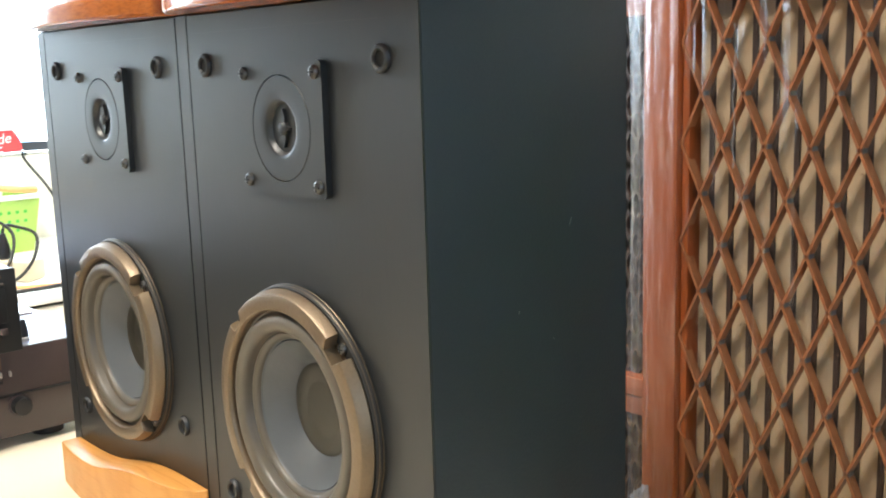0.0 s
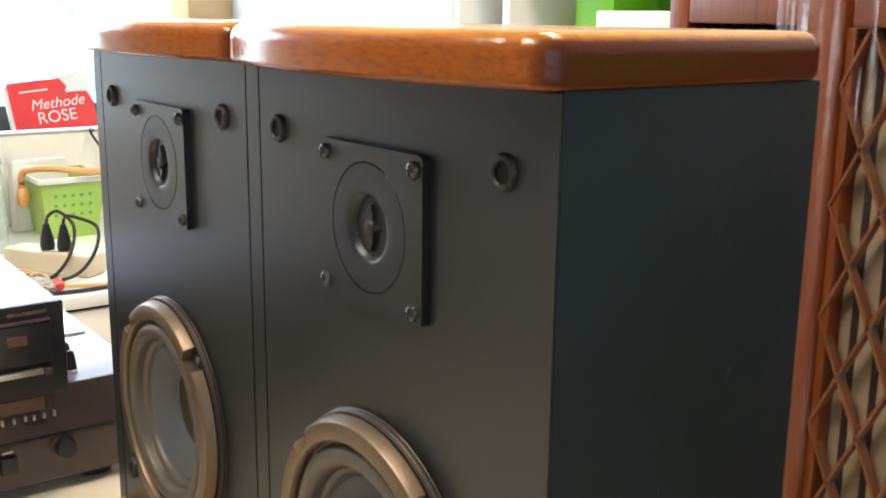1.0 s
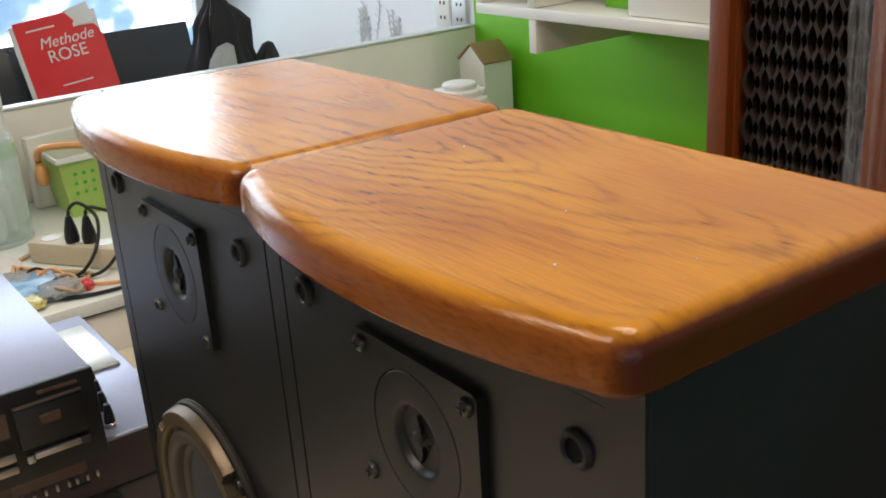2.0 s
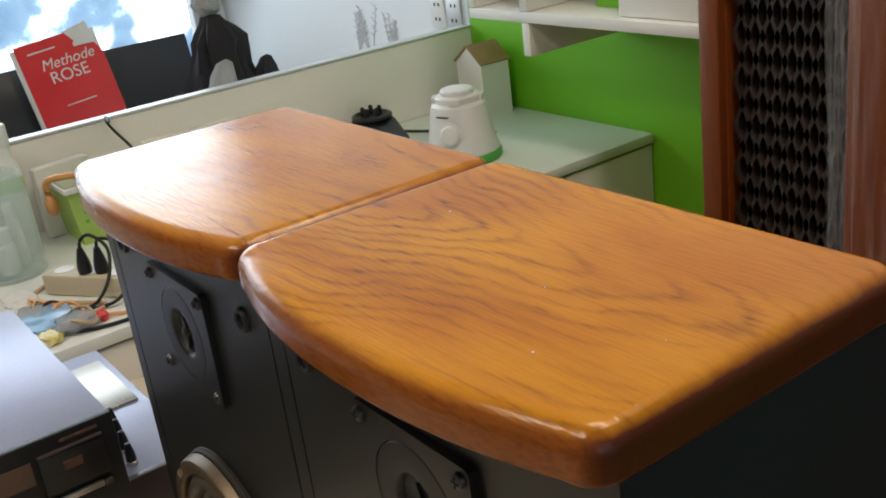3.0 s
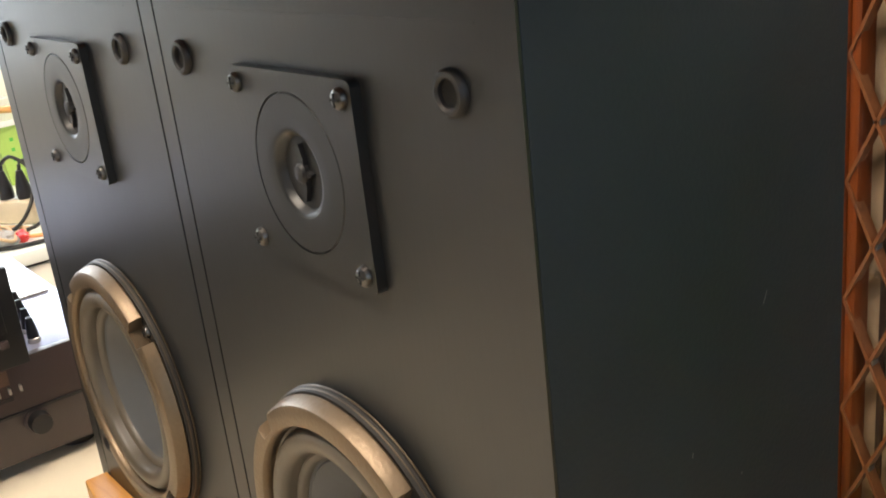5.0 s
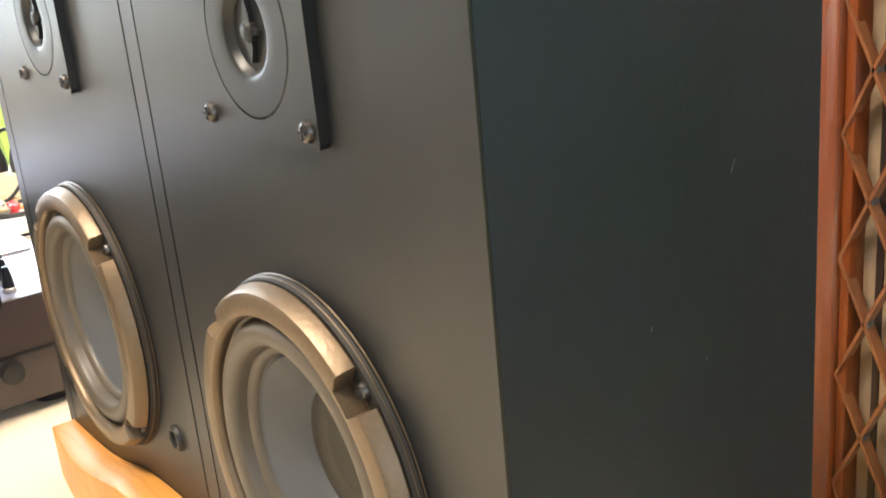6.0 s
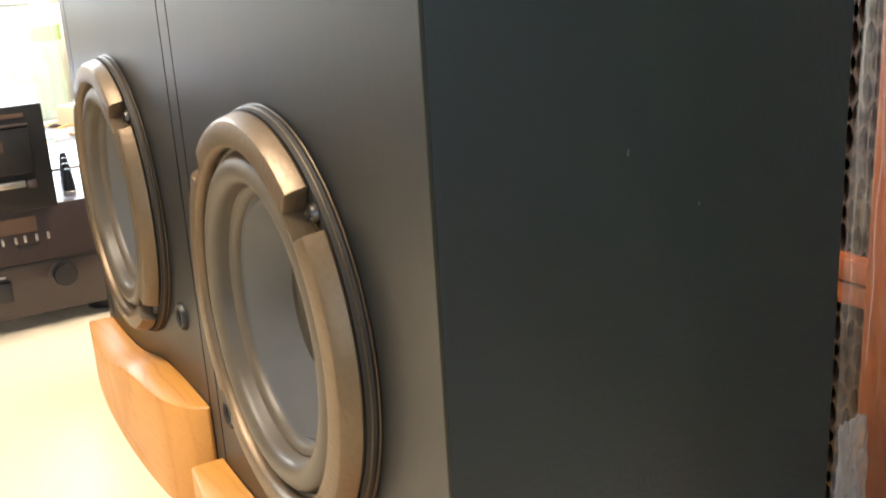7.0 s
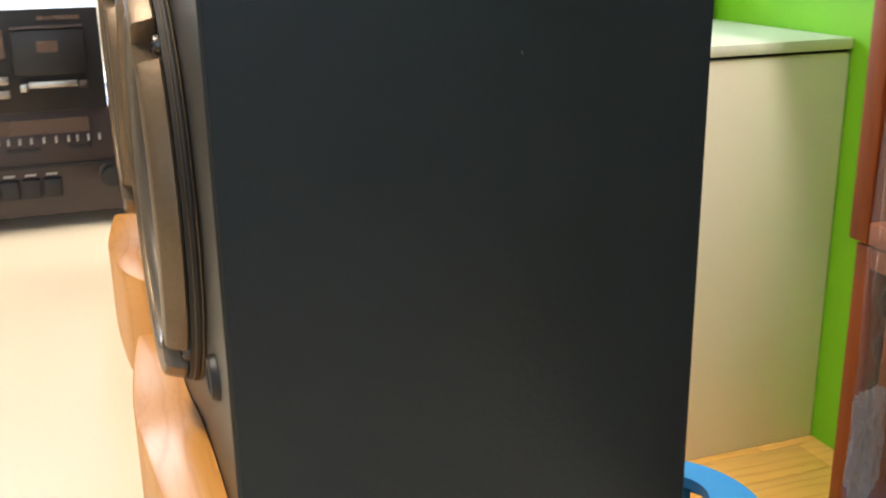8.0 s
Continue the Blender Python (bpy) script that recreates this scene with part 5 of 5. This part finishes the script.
def sheet_solid(outline, y0, y1):
    """An upright flat sheet with the given outline and thickness."""
    bm = bmesh.new()
    a = [bm.verts.new((x, y0, z)) for x, z in outline]
    b = [bm.verts.new((x, y1, z)) for x, z in outline]
    for i in range(len(a)):
        j = (i + 1) % len(a)
        bm.faces.new((a[i], a[j], b[j], b[i]))
    bm.faces.new(a)
    bm.faces.new(list(reversed(b)))
    return bm


part("cover", sheet_solid([(-0.120, 0.0), (0.068, 0.0), (0.082, 0.028), (0.120, 0.050), (0.120, 0.225), (0.104, 0.258), (0.062, 0.262), (0.030, 0.308), (-0.120, 0.308)], -0.010, -0.006), RED_COVER, book, "", False).matrix_local = lean
part("page_block", boxes((-0.132, 0.118, -0.0058, 0.006, 0.003, 0.300), bevel=0.002), PAPER, book, "pale page block").matrix_local = lean
bm = bmesh.new()
curl = [[bm.verts.new((0.028 + 0.075 * u, -0.0062 - 0.018 * u * v, 0.312 - 0.050 * v + 0.012 * u * (1 - v))) for u in (0, 0.35, 0.7, 1)] for v in (0, 0.5, 1)]
for r0, r1 in zip(curl, curl[1:]):
    for i in range(3):
        bm.faces.new((r0[i], r0[i + 1], r1[i + 1], r1[i]))
part("curled_page", bm, PAPER, book, "curled white page corner").matrix_local = lean


def lettering(parent, body, size, x, z, mat, m, y=-0.0105, shear=0.0):
    cu = bpy.data.curves.new("lettering", "FONT")
    cu.body, cu.size, cu.align_x, cu.extrude, cu.shear = body, size, "CENTER", 0.0002, shear
    tmp = bpy.data.objects.new("lettering", cu)
    me = bpy.data.meshes.new_from_object(tmp)
    bpy.data.objects.remove(tmp)
    me.materials.clear()
    me.materials.append(mat)
    ob = new("lettering", me)
    ob.parent = parent
    ob["label"] = "white printed title"
    ob.matrix_local = m @ pose(x, y, z, 90, 0, 0)


lettering(book, "Methode", 0.044, 0.012, 0.222, PAPER, lean, shear=0.3)
lettering(book, "ROSE", 0.049, 0.004, 0.180, PAPER, lean)
part("print_bar", boxes((-0.040, 0.050, -0.0106, -0.0100, 0.108, 0.1115)), PAPER, book).matrix_local = lean
part("print_bar", boxes((-0.090, -0.008, -0.0106, -0.0100, 0.276, 0.2805)), PAPER, book).matrix_local = lean



def draped(name, at, profile, mat, label, category, seed, folds=7, fold=0.16):
    """Cloth bunched upright: rings of (radius across, radius deep, height, lean) with folds that run down it."""
    bm = bmesh.new()
    rings = []
    n = 56
    for k, (rx, ry, z, lean_y) in enumerate(profile):
        ring = []
        for i in range(n):
            a = 2 * math.pi * i / n
            d = 1 + fold * noise.noise(Vector((math.cos(a) * folds / 3, math.sin(a) * folds / 3, z * 9 + seed))) * 1.6 + 0.14 * noise.noise(Vector((math.cos(a) * 4, math.sin(a) * 4, z * 38 + seed)))
            ring.append(bm.verts.new((rx * d * math.cos(a), lean_y + ry * d * math.sin(a), z)))
        rings.append(ring)
    for a, b in zip(rings, rings[1:]):
        for i in range(n):
            j = (i + 1) % n
            bm.faces.new((a[i], a[j], b[j], b[i]))
    bm.faces.new(rings[0])
    bm.faces.new(rings[-1])
    ob = part(name, bm, mat)
    ob.location = at
    return tagged(ob, label, category)


draped("jacket", (-1.975, 0.728, SILL), [(0.055, 0.075, 0.0, 0), (0.060, 0.080, 0.03, 0), (0.055, 0.066, 0.07, -0.004), (0.048, 0.060, 0.11, -0.002), (0.045, 0.062, 0.135, 0.002),
                                         (0.038, 0.048, 0.158, 0.0), (0.026, 0.030, 0.176, -0.004), (0.020, 0.022, 0.190, -0.006), (0.004, 0.004, 0.193, -0.006)],
       BLACK_CLOTH, "black crumpled jacket heaped on the ledge", "jacket", 4.0, 9, 0.22)
draped("scarf", (-1.905, 0.690, SILL), [(0.030, 0.030, 0.0, 0), (0.032, 0.034, 0.03, 0), (0.028, 0.026, 0.065, 0.006), (0.018, 0.016, 0.092, 0.014), (0.003, 0.003, 0.100, 0.018)],
       GREY_CLOTH, "pale grey crumpled scarf beside the black jacket", "scarf", 8.0)
crumple("wool_hat", (-1.985, 0.722, SILL + 0.190), (0.030, 0.032, 0.030), GREY_CLOTH, "grey wool hat on top of the black jacket", "hat", 2.0)
draped("glove", (-1.945, 0.815, SILL), [(0.030, 0.034, 0.0, 0), (0.032, 0.036, 0.02, 0), (0.022, 0.024, 0.055, 0.004), (0.010, 0.012, 0.078, 0.010), (0.002, 0.002, 0.083, 0.012)],
       BLACK_CLOTH, "black crumpled glove lying on the ledge", "glove", 6.0)

rng = random.Random(5)
for x, tall_, count in ((-2.285, 0.165, 6), (-2.215, 0.185, 7), (-2.105, 0.170, 8)):
    sticker = thing("wall_sticker", (x, Y_WALL, 0.820), "grey bare twigs sticker on the pale wall", "wall sticker", "twig stickers")
    for k in range(count):
        lean_x, h = rng.uniform(-0.055, 0.055), tall_ * rng.uniform(0.62, 1.0)
        pts = [(0.2 * lean_x, -0.0008, 0), (0.35 * lean_x, -0.0008, h * 0.4), (0.8 * lean_x, -0.0008, h * 0.75), (lean_x, -0.0008, h)]
        stem = part("stem", tube(pts, 0.0011, None, 5), TWIG, sticker)
        for j in range(9):
            q = Vector(pts[1]).lerp(Vector(pts[3]), 0.20 + 0.09 * j)
            tip = q + Vector(((1 if j % 2 else -1) * rng.uniform(0.008, 0.018), 0, rng.uniform(0.006, 0.014)))
            part("twig", tube([q, q.lerp(tip, 0.5) + Vector((0, 0, 0.001)), tip], 0.0012, None, 4), TWIG, stem)

# ---------------------------------------------------------------- things on the wall shelf
S = 1.0785
wb = thing("white_box", (-0.930, 1.145, S), "large plain white box on the wall shelf", "box")
part("body", boxes((-0.09, 0.09, -0.10, 0.10, 0.0, 0.135), bevel=0.004), WHITE_PAINT, wb)
gb = thing("green_box", (-1.085, 1.165, S), "bright green box on the wall shelf", "box")
part("body", boxes((-0.05, 0.05, -0.06, 0.06, 0.0, 0.16), bevel=0.003), GREEN_WALL, gb)
tree = thing("paper_tree", (-1.325, 1.12, S), "white paper tree ornament on the wall shelf", "ornament", turn=15)
part("cone", lathe([(0.020, 0.03), (0.045, 0.03), (0.020, 0.075), (0.034, 0.075), (0.012, 0.115), (0.022, 0.115), (0.0006, 0.155)], (0, 0, 0), "z", 12), PAPER, tree, "", False)
part("trunk", lathe([(0.016, 0.0), (0.016, 0.03), (0.010, 0.031)], (0, 0, 0), "z", 12), ROOF_WOOD, tree)

# ---------------------------------------------------------------- stool behind the table
stool = thing("plastic_stool", (-0.447, 0.460, 0.0), "round blue plastic stool with oval grip hole", "stool")
bm = holed_panel(-0.06, 0.06, -0.06, 0.06, 0.0, 0.012, 0.0, 0.0, 0.016, None, 48)
for v in bm.verts:
    x, y, z = v.co
    big = max(abs(x), abs(z)) > 0.0599
    if big:
        a = math.atan2(z, x)
        v.co = Vector((0.107 * math.cos(a), 0.107 * math.sin(a), 0.433 - y))
    else:
        v.co = Vector((-0.020 + x * 1.7, 0.050 + z, 0.433 - y))
part("seat", bm, BLUE_PLASTIC, stool)
part("apron", lathe([(0.107, 0.433), (0.110, 0.42), (0.112, 0.395), (0.109, 0.395), (0.105, 0.42)], (0, 0, 0), "z", 48, closed=True), BLUE_PLASTIC, stool)
for k in range(4):
    a = math.pi / 4 + k * math.pi / 2
    leg = part("leg", tube([(0.095 * math.cos(a), 0.095 * math.sin(a), 0.41), (0.115 * math.cos(a), 0.115 * math.sin(a), 0.2), (0.135 * math.cos(a), 0.135 * math.sin(a), 0.0)], 0.014), BLUE_PLASTIC, stool)

# ---------------------------------------------------------------- floor planks
rng = random.Random(3)
PLANK = 0.095
x = X_WINDOW
seen = []
long = []
while x < X_EAST:
    y = Y_SOUTH - rng.uniform(0, 0.6)
    while y < Y_WALL:
        y1 = y + rng.uniform(0.7, 1.1)
        a, b = max(y, Y_SOUTH), min(y1 - 0.0015, Y_WALL)
        if b - a > 0.02:
            (seen if b > 0.2 and -1.25 < x < 0.1 else long).append((x, min(x + PLANK - 0.0012, X_EAST), a, b, -0.012, 0.0))
        y = y1
    x += PLANK
for row in seen:
    part("plank", boxes(row, bevel=0.001), FLOOR_WOOD, floor)
tagged(part("planks", boxes(*long), FLOOR_WOOD, floor), kind="stuff")
